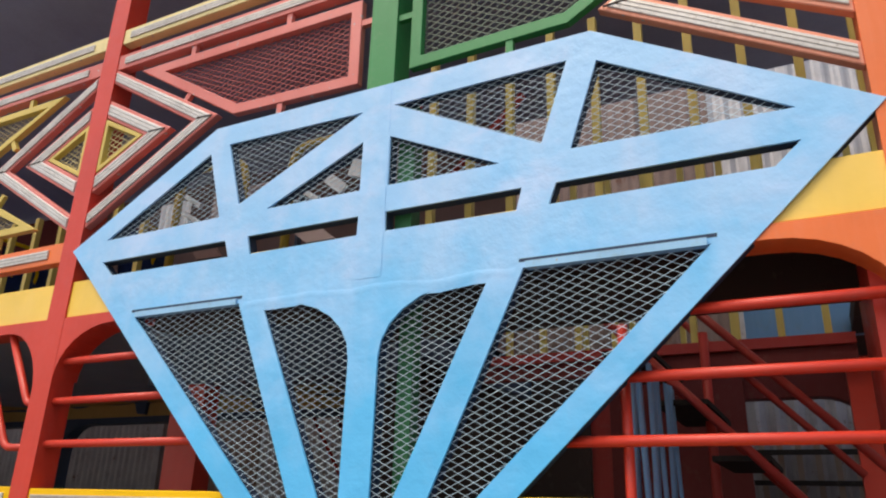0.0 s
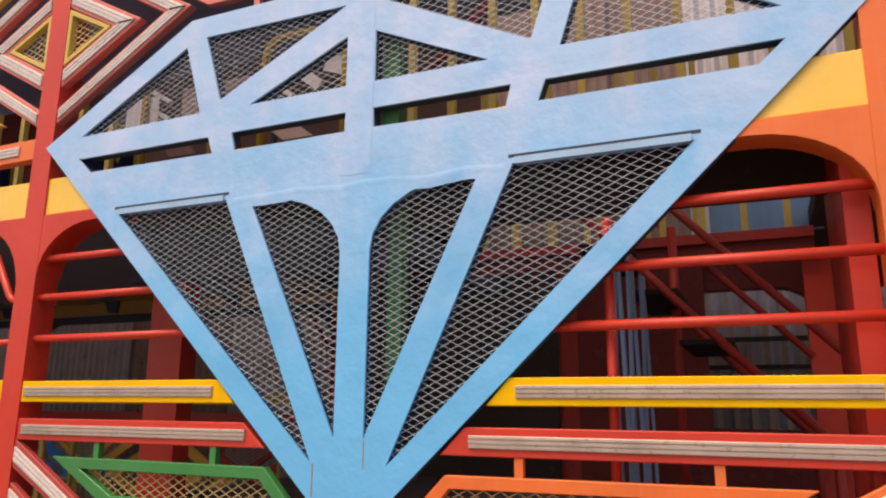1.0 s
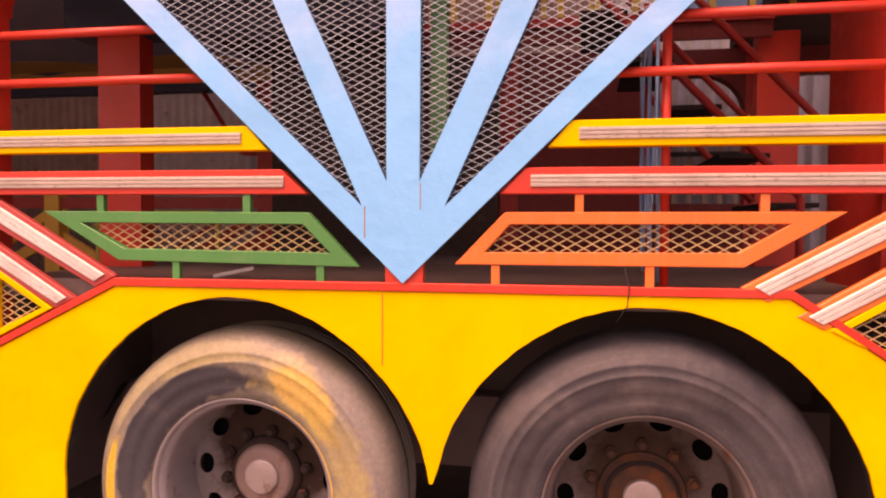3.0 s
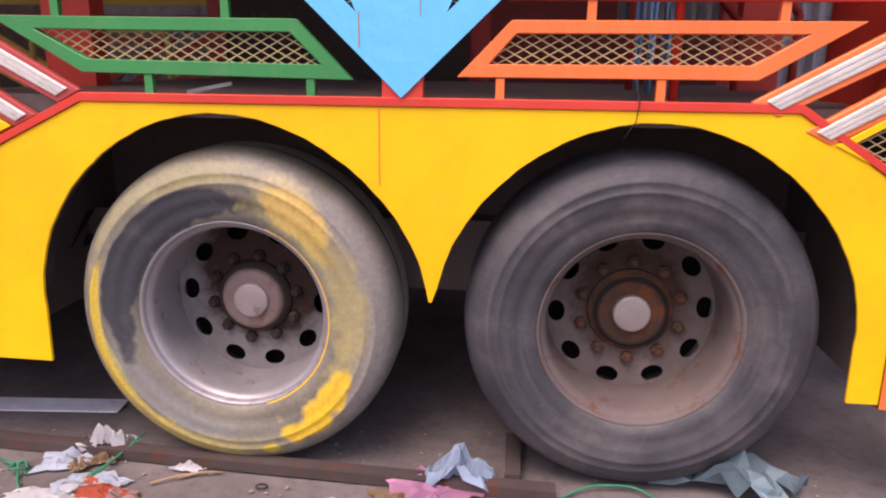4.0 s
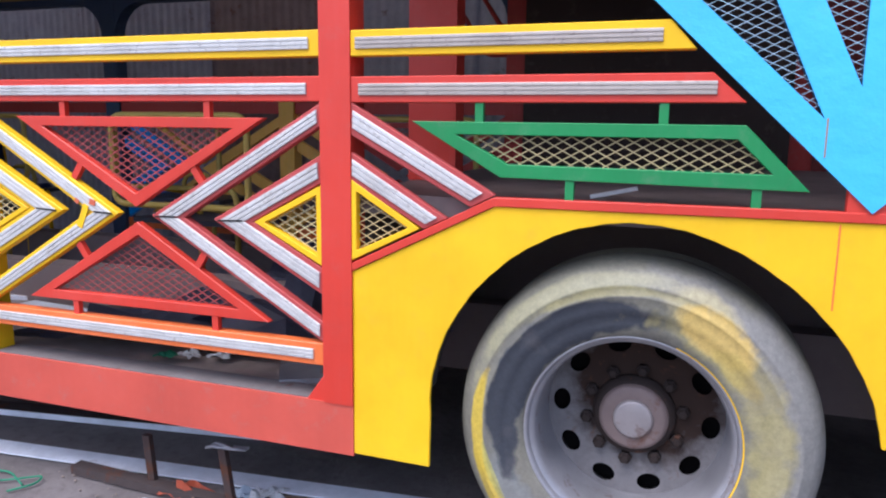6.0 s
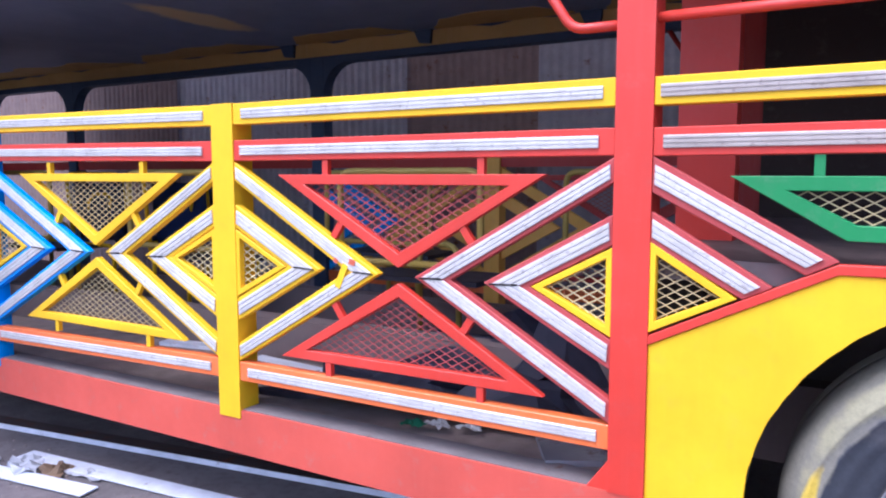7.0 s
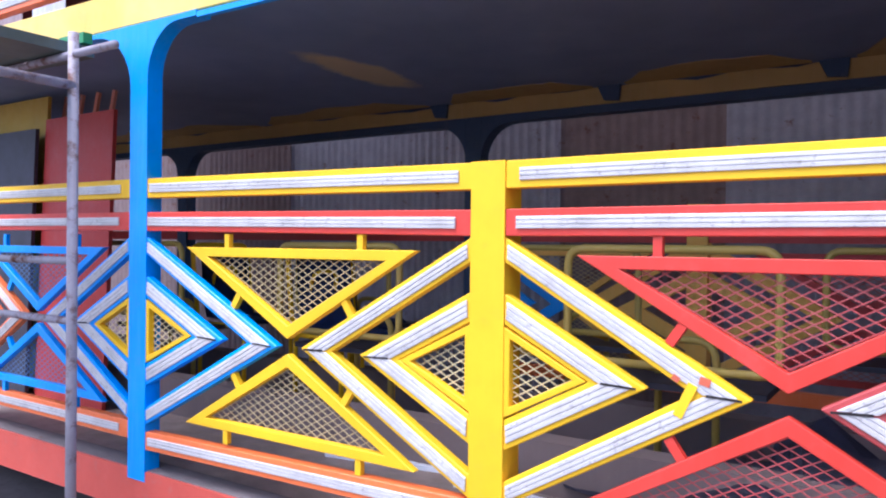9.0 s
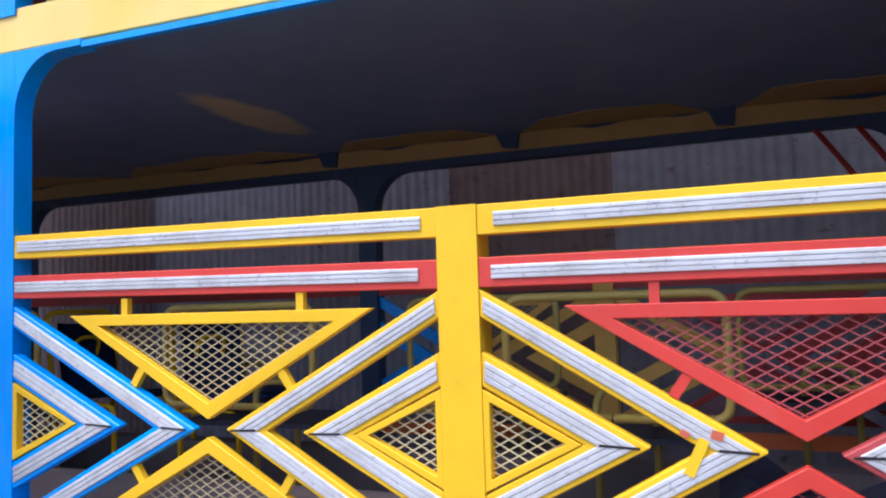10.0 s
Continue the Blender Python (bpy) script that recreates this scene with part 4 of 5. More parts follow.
part("trim", prism([(-1.408, 0.95), (-0.953, 1.174), (1.082, 1.179), (1.408, 0.964), (1.408, 0.99), (1.086, 1.204), (-0.955, 1.2), (-1.408, 0.976)], (), -0.003, 0.03, 0.002), RED, truck, "red trim bar above the wheel arches")
part("trim", box(-0.055, 0.06, 0.0, 0.03, 1.199, 1.26, 0.002), RED, truck, "short red trim plate")
part("sill_beam", box(XL, RP[1], 0.0, 0.12, 0.335, 0.508, 0.002), DUSTY_RED, truck, "long red sill beam with a dusty top")
part("gusset", prism([(RP[0], 0.505), (RP[0], 0.6), (-1.58, 0.505)], (), 0.004, 0.05), RED, truck)
part("dust_layer", box(XL, RP[0] - 0.002, 0.012, 0.118, 0.5075, 0.5115, 0), DUST, truck, "grey dust lying on the sill")
part("sill_beam", box(1.408, XR, 0.0, 0.12, 0.335, 0.508, 0.006), ORANGE, truck, "orange sill beam")

# ---- floors, ceilings and far side ----
part("deck", box(XL, -1.46, 0.12, 2.3, 0.42, 0.498, 0.004), DECK, truck, "dusty brown lower deck floor")
part("deck", box(-1.46, 1.46, 0.05, 2.3, 1.13, 1.19, 0.004), DARK_DECK, truck, "dusty dark raised deck over the wheels")
part("bulkhead", box(-1.46, -1.42, 0.12, 2.3, 0.34, 1.13, 0), UNDERSIDE, truck, "dusty dark bulkhead beside the wheels")
part("bulkhead", box(1.42, 1.46, 0.12, 2.3, 0.34, 1.13, 0), UNDERSIDE, truck, "dusty dark bulkhead beside the wheels")
part("chassis_beam", box(XL, XR, 0.72, 0.84, 0.42, 0.7, 0.006), UNDERSIDE, truck, "dusty dark chassis beam")
part("chassis_beam", box(XL, XR, 1.55, 1.67, 0.42, 0.7, 0.006), UNDERSIDE, truck, "dusty dark chassis beam")
part("axle", lathe([(0.06, 0.36), (0.06, 2.0)], (-0.549, 0, 0.507), 16), BLACK, truck)
part("axle", lathe([(0.06, 0.42), (0.06, 2.0)], (0.72, 0, 0.518), 16), BLACK, truck)
part("lower_ceiling", box(XL, -1.48, 0.1, 2.36, 2.385, 2.46, 0.003), CEILING, truck, "dark navy ceiling with an ochre smear")
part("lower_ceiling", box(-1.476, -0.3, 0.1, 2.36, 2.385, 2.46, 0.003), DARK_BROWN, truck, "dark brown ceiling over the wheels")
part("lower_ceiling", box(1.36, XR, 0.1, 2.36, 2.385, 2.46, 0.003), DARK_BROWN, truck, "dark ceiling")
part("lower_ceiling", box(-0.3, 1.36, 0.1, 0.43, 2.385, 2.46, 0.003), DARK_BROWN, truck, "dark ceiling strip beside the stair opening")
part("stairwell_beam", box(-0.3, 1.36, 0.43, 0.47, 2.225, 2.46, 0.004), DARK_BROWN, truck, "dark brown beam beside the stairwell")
part("stairwell_beam", box(-0.3, 1.36, 1.37, 1.42, 2.3, 2.343, 0.004), DEEP_SHADED_RED, truck, "red beam behind the stairwell")
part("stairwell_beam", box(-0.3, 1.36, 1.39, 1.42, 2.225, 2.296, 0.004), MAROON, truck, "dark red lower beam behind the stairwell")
part("pale_board", box(0.95, 1.42, 1.6, 1.62, 2.38, 2.53, 0.003), HOSE_BLUE, truck, "pale blue board behind the stairwell balusters")
part("stairwell_beam", box(-0.34, -0.3, 0.43, 2.36, 2.27, 2.46, 0.004), NAVY, truck, "dark beam beside the stairwell")
part("canopy", box(XL, XR, -0.05, 2.45, 4.24, 4.36, 0.01), CANOPY, truck, "dark canopy over the upper deck")
part("inner_column", box(-1.492, -1.298, 0.68, 0.78, 1.19, 2.16, 0.006), RED, truck, "wide red inner column")
# Beam added to darken the space above the column, as shade would.
part("shade_beam", box(-1.62, -0.3, 0.64, 0.82, 2.16, 2.385, 0.006), NAVY, truck, "added dark beam standing in for shade above the red inner column")


part("inner_column", box(1.31, 1.49, 1.45, 1.55, 1.19, 2.262, 0.005), RED, truck, "wide red inner column beside the stair")
part("side_partition", box(1.34, 1.4, 0.1, 0.56, 1.19, 2.385, 0.004), RED, truck, "red sheet partition behind the post")
# Sheets added to give the upper deck its shaded background.
part("partition", box(-4.4, -0.4, 2.28, 2.3, 2.46, 4.2, 0.003), BROWN_RED, truck, "added dark sheet standing in for shade in the upper deck")
part("partition", box(-6.35, -4.4, 2.28, 2.3, 2.46, 4.2, 0.003), MAROON, truck, "added dark red sheet standing in for shade in the upper deck")
part("partition", box(-8.9, -6.6, 2.28, 2.3, 2.46, 4.2, 0.003), MAROON, truck, "added dark red sheet standing in for shade in the upper deck")
# Sheets added across the far bays; their dark colour stands for unlit interior.
part("partition", box(-1.4, 0.04, 2.26, 2.29, 1.19, 2.385, 0.003), DARK_BROWN, truck, "added dark sheet standing in for the dim far bay")
part("partition", box(0.16, 0.86, 2.26, 2.29, 1.19, 2.385, 0.003), MAROON, truck, "added dark sheet standing in for the dim far bay")
part("partition", box(0.862, 1.42, 2.26, 2.29, 1.19, 1.5, 0.003), MAROON, truck, "low added dark red sheet standing in for the dim far bay")
part("wheel_well", box(-1.42, 1.42, 0.95, 0.97, 0.34, 1.13, 0), UNDERSIDE, truck, "dusty dark wheel well back")
# End walls added to keep the bright shed wall out of the dim decks.
part("added_end_wall", box(-9.0, -8.95, 0.05, 2.35, 0.34, 2.385, 0.003), NAVY, truck, "added dark wall at the end of the deck")
part("added_end_wall", box(-9.0, -8.95, 0.05, 2.35, 2.47, 4.24, 0.003), MAROON, truck, "added dark red wall at the end of the upper deck")


def far_head(x0, x1, material):
    zt, zb, r = 2.385, 2.235, 0.23
    pts = [(x0, zt), (x1, zt), (x1, zb - r)]
    pts += [(x1 - r * (1 - math.cos(a)), zb - r + r * math.sin(a)) for a in [math.pi / 2 * k / 8 for k in range(1, 9)]]
    pts += [(x0 + r * (1 - math.cos(a)), zb - r + r * math.sin(a)) for a in [math.pi / 2 * k / 8 for k in range(8, -1, -1)]]
    return part("bay_head", prism(pts, (), 2.3, 2.4, 0.002), material, truck, "arched bay head of the far side")


# The far yellow fascia, its shade mixed into a dull ochre.
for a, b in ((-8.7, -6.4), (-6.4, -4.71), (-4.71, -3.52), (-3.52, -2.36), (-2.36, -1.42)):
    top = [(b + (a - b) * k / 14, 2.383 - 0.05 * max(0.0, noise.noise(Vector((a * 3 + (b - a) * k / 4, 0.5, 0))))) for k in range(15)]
    part("far_fascia", prism([(a, 2.283), (b, 2.283)] + top, (), 2.285, 2.298, 0), DULL_OCHRE, truck, "yellow strip shaded to dull ochre under the far edge of the ceiling")
for a, b in ((-8.7, -6.45), (-6.3, -4.8), (-4.6, -3.62), (-3.42, -2.46), (-2.26, -1.5)):
    bm = bmesh.new()
    rows = []
    for k in range(19):
        x = a + (b - a) * k / 18
        depth = 0.26 * min(1.0, 6 * k / 18, 6 * (18 - k) / 18) + 0.12 * noise.noise(Vector((x * 2.3, 4.1, 0))) + 0.04 * noise.noise(Vector((x * 9, 1.7, 0)))
        rows.append([bm.verts.new((x, yy, zz)) for yy, zz in ((2.284, 2.3855), (2.284, 2.3815), (2.26 - max(0.02, depth), 2.3815), (2.26 - max(0.02, depth), 2.3855))])
    for p, q in zip(rows, rows[1:]):
        for k in range(4):
            bm.faces.new((p[k], q[k], q[(k + 1) % 4], p[(k + 1) % 4]))
    bm.faces.new(rows[0])
    bm.faces.new(rows[-1])
    part("paint_smear", bm, DULL_OCHRE, truck, "ragged ochre paint on the ceiling edge")
for a in (-4.71, -3.52, -2.36):
    part("bracket", prism([(a - 0.07, 2.384), (a + 0.07, 2.384), (a + 0.06, 2.29), (a - 0.03, 2.3)], (), 2.26, 2.299, 0.002), NAVY, truck)
# Navy and dark reds repeat the near side's blue and red with shade added.
FAR = [(-8.88, NAVY), (-7.45, NAVY), (-4.46, NAVY), (-1.46, DEEP_SHADED_RED), (0.1, DEEP_SHADED_RED), (1.5, DEEP_SHADED_RED), (2.55, DEEP_SHADED_RED)]
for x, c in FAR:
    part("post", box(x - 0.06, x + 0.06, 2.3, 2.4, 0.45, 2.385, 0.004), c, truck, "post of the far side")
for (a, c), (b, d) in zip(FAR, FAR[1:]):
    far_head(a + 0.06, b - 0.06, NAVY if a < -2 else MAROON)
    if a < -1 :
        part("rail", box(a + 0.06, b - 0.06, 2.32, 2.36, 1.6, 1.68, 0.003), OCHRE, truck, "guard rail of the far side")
        part("rail", box(a + 0.06, b - 0.06, 2.32, 2.36, 1.47, 1.545, 0.003), DEEP_SHADED_RED, truck, "guard rail of the far side")
for pts, k in (([(-1.5, 2.35, 1.826), (-1.65, 2.35, 1.826), (-1.95, 2.35, 2.28)], 0.04), ([(-1.5, 2.35, 1.99), (-1.57, 2.35, 1.99), (-1.76, 2.35, 2.28)], 0.03)):
    tube(rounded(pts, k), 0.0145, DEEP_SHADED_RED, "bent red tube rail of the far side")

# the lattice of the far side, seen from behind, its reds and yellows coloured for shade
FY = 2.335


def far_chevron(edge, side, k, material, label):
    for tip, itip, top, itop in ((0.655, 0.52, 0.38, 0.31), (0.405, 0.25, 0.222, 0.135)):
        a, b = edge + side * tip * k, edge + side * itip * k
        part("chevron_frame", prism([(edge, ZC + top), (a, ZC), (edge, ZC - top), (edge, ZC - itop), (b, ZC), (edge, ZC + itop)], (), FY, FY + 0.034, 0.002), material, truck, label)


far_chevron(-1.52, -1, 1.0, DEEP_SHADED_RED, "red chevron frame of the far side")
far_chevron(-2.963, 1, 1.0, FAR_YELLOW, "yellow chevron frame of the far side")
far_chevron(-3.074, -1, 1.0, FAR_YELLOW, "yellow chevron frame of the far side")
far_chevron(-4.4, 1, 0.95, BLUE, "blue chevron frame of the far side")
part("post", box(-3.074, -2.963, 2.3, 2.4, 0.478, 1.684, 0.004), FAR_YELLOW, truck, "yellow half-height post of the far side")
for cx, half, material, wire, colour in ((-2.232, 0.517, DEEP_SHADED_RED, WIRE_RED, "red"), (-3.73, 0.46, FAR_YELLOW, WIRE_TAN, "yellow")):
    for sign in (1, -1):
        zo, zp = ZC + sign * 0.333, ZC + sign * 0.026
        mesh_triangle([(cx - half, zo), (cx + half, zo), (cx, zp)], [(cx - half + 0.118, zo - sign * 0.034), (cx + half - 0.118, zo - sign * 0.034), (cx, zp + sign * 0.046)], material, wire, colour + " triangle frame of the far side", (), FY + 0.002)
for x0, x1 in ((-4.4, -3.074), (-2.963, -1.52)):
    part("rail", box(x0, x1, 2.33, 2.37, 0.629, 0.703, 0.003), ORANGE, truck, "orange lower rail of the far side")
part("sill_beam", box(XL, -1.46, 2.3, 2.4, 0.335, 0.498, 0.004), DUSTY_RED, truck, "red sill beam of the far side")

# paint bits and tape on the yellow chevron
for a, b, w, c in (((-2.44, 1.112), (-2.478, 1.03), 0.024, YELLOW), ((-2.425, 1.125), (-2.4, 1.118), 0.02, RED_FILM), ((-2.49, 1.128), (-2.474, 1.118), 0.014, RED_FILM)):
    bm = bmesh.new()
    add_bar(bm, a, b, w, -0.0092, -0.0072)
    part("tape", bm, c, truck)


# ---- wheels ----
def ring_plate(c, r_out, holes, y0, y1, inner=None, n=56):
    outer = [(c[0] + r_out * math.cos(2 * math.pi * k / n), c[1] + r_out * math.sin(2 * math.pi * k / n)) for k in range(n)]
    cut = []
    for hx, hz, ru, rv, turn in holes:
        cut.append([(hx + ru * math.cos(a) * math.cos(turn) - rv * math.sin(a) * math.sin(turn), hz + ru * math.cos(a) * math.sin(turn) + rv * math.sin(a) * math.cos(turn)) for a in [2 * math.pi * k / 14 for k in range(14)]])
    return prism(outer, cut, y0, y1, 0)


def wheel(cx, cz, y, R, tyre_mat, rim_mat, label, hub_y, disc_y, phase, caked, disc_mat):
    """A truck wheel: tyre, dished rim with hand holes, hub, cap and nuts. y: where its outer wall lies."""
    prof = [(0.296, 0.045), (0.302, 0.024), (0.322, 0.008), (0.35, 0.003), (0.372, 0.004), (0.376, 0.0015), (0.4, -0.003), (0.425, -0.002), (0.429, -0.005), (0.434, -0.002), (0.455, 0.002), (0.459, 0.0), (0.464, 0.004), (R - 0.045, 0.014), (R - 0.028, 0.029), (R - 0.014, 0.052), (R - 0.005, 0.085), (R, 0.13)]
    for g in (0.17, 0.2, 0.23):
        prof += [(R, g - 0.01), (R - 0.008, g - 0.007), (R - 0.008, g), (R, g + 0.004)]
    prof += [(R, 0.25), (R - 0.02, 0.275), (0.45, 0.29), (0.36, 0.295), (0.3, 0.28), (0.296, 0.26)]
    w = part("wheel", lathe(prof, (cx, y, cz), 88), tyre_mat, truck, label, True)
    d = disc_y - y
    rim_profile = [(0.296, 0.04), (0.3, 0.024), (0.306, 0.016), (0.3115, 0.018), (0.312, 0.026), (0.306, 0.033), (0.296, 0.037), (0.287, 0.045), (0.281, 0.062), (0.279, 0.1), (0.2775, 0.15), (0.276, d - 0.03), (0.273, d - 0.006), (0.273, d + 0.03)]
    part("rim", lathe(rim_profile, (cx, y, cz), 80), rim_mat, w, "worn dished steel rim", True)
    ring = 0.24 if caked else 0.231
    hs = [(cx + ring * math.cos(radians(phase + 36 * k)), cz + ring * math.sin(radians(phase + 36 * k)), 0.028, 0.0375, radians(phase + 36 * k)) for k in range(10)]
    part("disc", ring_plate((cx, cz), 0.275, hs, disc_y, disc_y + 0.005), disc_mat, w, "grimy wheel disc with hand holes, its shaded upper half coloured dark")
    # Drum widened behind every hand hole, coloured as dark as unlit depth.
    part("brake_drum", lathe([(0.02, 0.0), (0.275, 0.0), (0.275, 0.1), (0.1, 0.12)], (cx, disc_y + 0.06, cz), 40), HOLE_BLACK, w)
    part("flange", lathe([(0.14 if caked else 0.13, d), (0.138 if caked else 0.128, d - 0.008), (0.132 if caked else 0.127, d - 0.012), (0.125, d - 0.013), (0.12, d - 0.03), (0.1, d - 0.032)], (cx, y, cz), 48), CAKED if caked else NUT_BROWN, w, "greasy flange round the hub", True)
    h = hub_y - y
    if caked:
        hub_profile = [(0.122, d - 0.004), (0.12, d - 0.03), (0.108, d - 0.042), (0.104, h + 0.05), (0.09, h + 0.036), (0.066, h + 0.03)]
    else:
        hub_profile = [(0.118, d - 0.002), (0.112, d - 0.014), (0.108, h + 0.03), (0.101, h + 0.016), (0.09, h + 0.012), (0.058, h + 0.012)]
    part("hub", lathe(hub_profile, (cx, y, cz), 40), GREASE_BLACK if caked else HUB_BROWN, w, "greasy hub", True)
    part("hub_cap", lathe([(0.06, h + 0.04), (0.0615, h + 0.007), (0.0585, h + 0.001), (0.053, h - 0.001), (0.02, h - 0.003)], (cx, y, cz), 36), HUB_STEEL, w, "worn dull hub cap", True)
    for k in range(10):
        a = radians(phase + 14 + 36 * k)
        part("nut", lathe([(0.021, d - 0.001), (0.021, d - 0.02), (0.015, d - 0.025), (0.013, d - 0.034), (0.007, d - 0.035)], (cx + (0.166 if caked else 0.149) * math.cos(a), y, cz + (0.166 if caked else 0.149) * math.sin(a)), 6), CAKED if caked else NUT_BROWN, w)
    return w


left_wheel = wheel(-0.549, 0.507, 0.032, 0.53, TYRE_PAINTED, RIM_SILVER, "truck wheel with yellow paint smeared over the tyre", 0.205, 0.265, 32, False, DISC_LEFT)
part("paint_ring", sweep([(-0.549 + 0.3135 * math.cos(radians(a)), 0.05, 0.507 + 0.3135 * math.sin(radians(a))) for a in range(-72, 72, 4)], 0.004, 6), YELLOW, left_wheel, "thin yellow paint ring", True)
wheel(0.72, 0.518, 0.032, 0.54, TYRE_DARK, RIM_DUSTY, "dusty black truck wheel with a dished rim", 0.212, 0.268, 4, True, DISC_RIGHT)

# ---- inside: stair, rails, balusters, seats ----
stair = thing("stair", "dark red steel stair with tube handrails", "stair")
for y, x_up, x_low in ((0.8, 1.165, 1.024), (1.45, 1.14, 1.0)):
    part("handrail", sweep([(x_up - 0.6, y, 2.63), (x_up + (0.36 if y < 1 else 0.18), y, 1.62 if y < 1 else 1.81)], 0.015, 8), DEEP_SHADED_RED, stair, smooth=True)
    part("stringer", sweep([(x_low - 0.54, y, 2.37), (x_low + 0.3, y, 1.485)], 0.016, 8), DEEP_SHADED_RED, stair, smooth=True)
    part("stringer_foot", sweep([(x_low + 0.3, y, 1.485), (x_low + 0.3, y, 1.19)], 0.016, 8), DEEP_SHADED_RED, stair, smooth=True)
for k in range(5):
    x, z = 0.6 + 0.175 * k, 2.19 - 0.186 * k
    part("tread", box(x - 0.09, x + 0.09, 0.8, 1.45, z, z + 0.018, 0.002), BLACK, stair)
tube([(0.757, 0.075, 1.19), (0.757, 0.075, 2.113)], 0.0135, RED, "upright red tube")
tube([(0.808, 1.275, 1.19), (0.808, 1.275, 2.36)], 0.019, DEEP_SHADED_RED, "upright red tube")
for k in range(11):
    part("picket", box(0.84 + 0.1 * k, 0.872 + 0.1 * k, 3.1, 3.115, 1.15, 2.13, 0.002), BOARD, shed_wall, "dull upright slat")
for z in (2.03, 1.857):
    part("cross_rail", box(0.8, 1.9, 3.05, 3.09, z - 0.014, z + 0.014, 0.002), BLACK, shed_wall, "dark rail on the corrugated sheets")


def hung_strips():
    """Light-blue plastic strips hanging in a row behind the upright red tube."""
    t = thing("strip_curtain", "light blue plastic strips hanging behind a red tube", "curtain")
    rnd = random.Random(4)
    for k in range(9):
        y, w = 0.12 + 0.088 * k, 0.04 + 0.012 * rnd.random()
        bm = bmesh.new()
        rows = []
        for i in range(9):
            u = i / 8
            cy, cx, z = y + 0.02 * math.sin(2.5 * u + k * 1.9), 0.752 + 0.009 * math.cos(3 * u + 2 * k), 2.07 - 0.03 * rnd.random() * (i == 0) - 0.86 * u
            rows.append([bm.verts.new((cx + dx, cy + dy, z)) for dx, dy in ((0, -w), (0.006, 0), (0, w), (-0.004, 0))])
        for a, b in zip(rows, rows[1:]):
            for j in range(4):
                bm.faces.new((a[j], a[(j + 1) % 4], b[(j + 1) % 4], b[j]))
        bm.faces.new(rows[0])
        bm.faces.new(rows[-1])
        part("strip", bm, HOSE_BLUE, t, smooth=True)
    return t


hung_strips()


def baluster(x, y, z0, z1):
    ob = part("baluster", box(x - 0.014, x + 0.014, y - 0.014, y + 0.014, z0, z1, 0.003), PALE_OCHRE, truck, "faded yellow square baluster")
    return ob


for k in range(13):
    baluster(-0.035 + 0.1645 * k, 0.45, BAND1, 3.39)
for k in range(7, 30):
    baluster(-6.2 + 0.26 * k + 0.02 * math.sin(k), 2.33, BAND1, 3.3)
for k in range(10):
    baluster(-0.09 + 0.17 * k, 1.4, 2.343, 3.3)
for k in range(7, 24):
    baluster(-6.5 + 0.21 * k, 0.5, BAND1, 3.1)
for x in (-5.455, -5.238):
    baluster(x, 0.3, BAND1 + 0.02, 3.1)
part("baluster_rail", box(-5.5, -5.2, 0.29, 0.31, 2.71, 2.735, 0.003), GRIMY_SHADED_OCHRE, truck, "olive rail between the upper balusters")
# White sheet added as the bright backdrop seen past the upper rails.
part("upper_board", corrugated(-6.68, -6.3, 2.6, 3.0, 0.6, 0.05, 0.006), WHITE_PAINT, truck, "white corrugated sheet standing in for the bright backdrop of the upper deck")
part("upper_board", corrugated(-7.2, -6.8, 2.6, 3.02, 0.6, 0.05, 0.006), PINK_BOARD, truck, "pale corrugated offcut on the upper deck")
# White bar added as a strip of daylight.
bm = bmesh.new()
add_bar(bm, (-6.195, 3.0), (-5.96, 2.915), 0.03, 0.6, 0.615)
part("slat", bm, WHITE_PAINT, truck, "white slat standing for a strip of daylight")
part("landing_edge", box(-0.3, 2.5, 0.43, 0.47, BAND1, 2.5, 0.003), OCHRE, truck, "yellow foot rail of the balusters")


def bus_seat(x, y, z, turn=0.0, plastic=True):
    """A seat on a bent yellow tube frame with a moulded blue shell."""
    s = thing("passenger_seat", "yellow tube-framed seat with a blue plastic shell", "seat", "passenger seats")
    for k in (-0.2, 0.2):
        part("leg", sweep(rounded([(k, 0.22, 0), (k, 0.22, 0.42), (k, -0.2, 0.42), (k, -0.2, 0.0)], 0.06), 0.014, 8), YELLOW, s, smooth=True)
    part("back_frame", sweep(rounded([(-0.23, 0.2, 0.4), (-0.23, 0.27, 0.93), (0.23, 0.27, 0.93), (0.23, 0.2, 0.4)], 0.07), 0.015, 8), YELLOW, s, "bent yellow tube back", True)
    part("grab_hoop", sweep(rounded([(-0.09, 0.25, 0.62), (-0.09, 0.2, 0.78), (0.09, 0.2, 0.78), (0.09, 0.25, 0.62)], 0.07), 0.012, 8), YELLOW, s, smooth=True)
    if plastic:
        bm = bmesh.new()
        prof = [(-0.24, 0.43), (-0.2, 0.455), (0.0, 0.44), (0.16, 0.45), (0.21, 0.52), (0.235, 0.68), (0.25, 0.86)]
        rows = []
        for yy, zz in prof:
            rows.append([bm.verts.new((xx, yy - 0.03 * (abs(xx) / 0.2) ** 2 * (1 if zz > 0.5 else 0), zz + 0.012 * (abs(xx) / 0.2) ** 2)) for xx in (-0.2, -0.12, 0, 0.12, 0.2)])
        for a, b in zip(rows, rows[1:]):
            for j in range(4):
                bm.faces.new((a[j], a[j + 1], b[j + 1], b[j]))
        bmesh.ops.solidify(bm, geom=bm.faces[:], thickness=0.012)
        part("shell", bm, SEAT_BLUE, s, "moulded blue plastic shell", True)
    s.matrix_world = pose(x, y, z, 0, 0, turn)
    return s


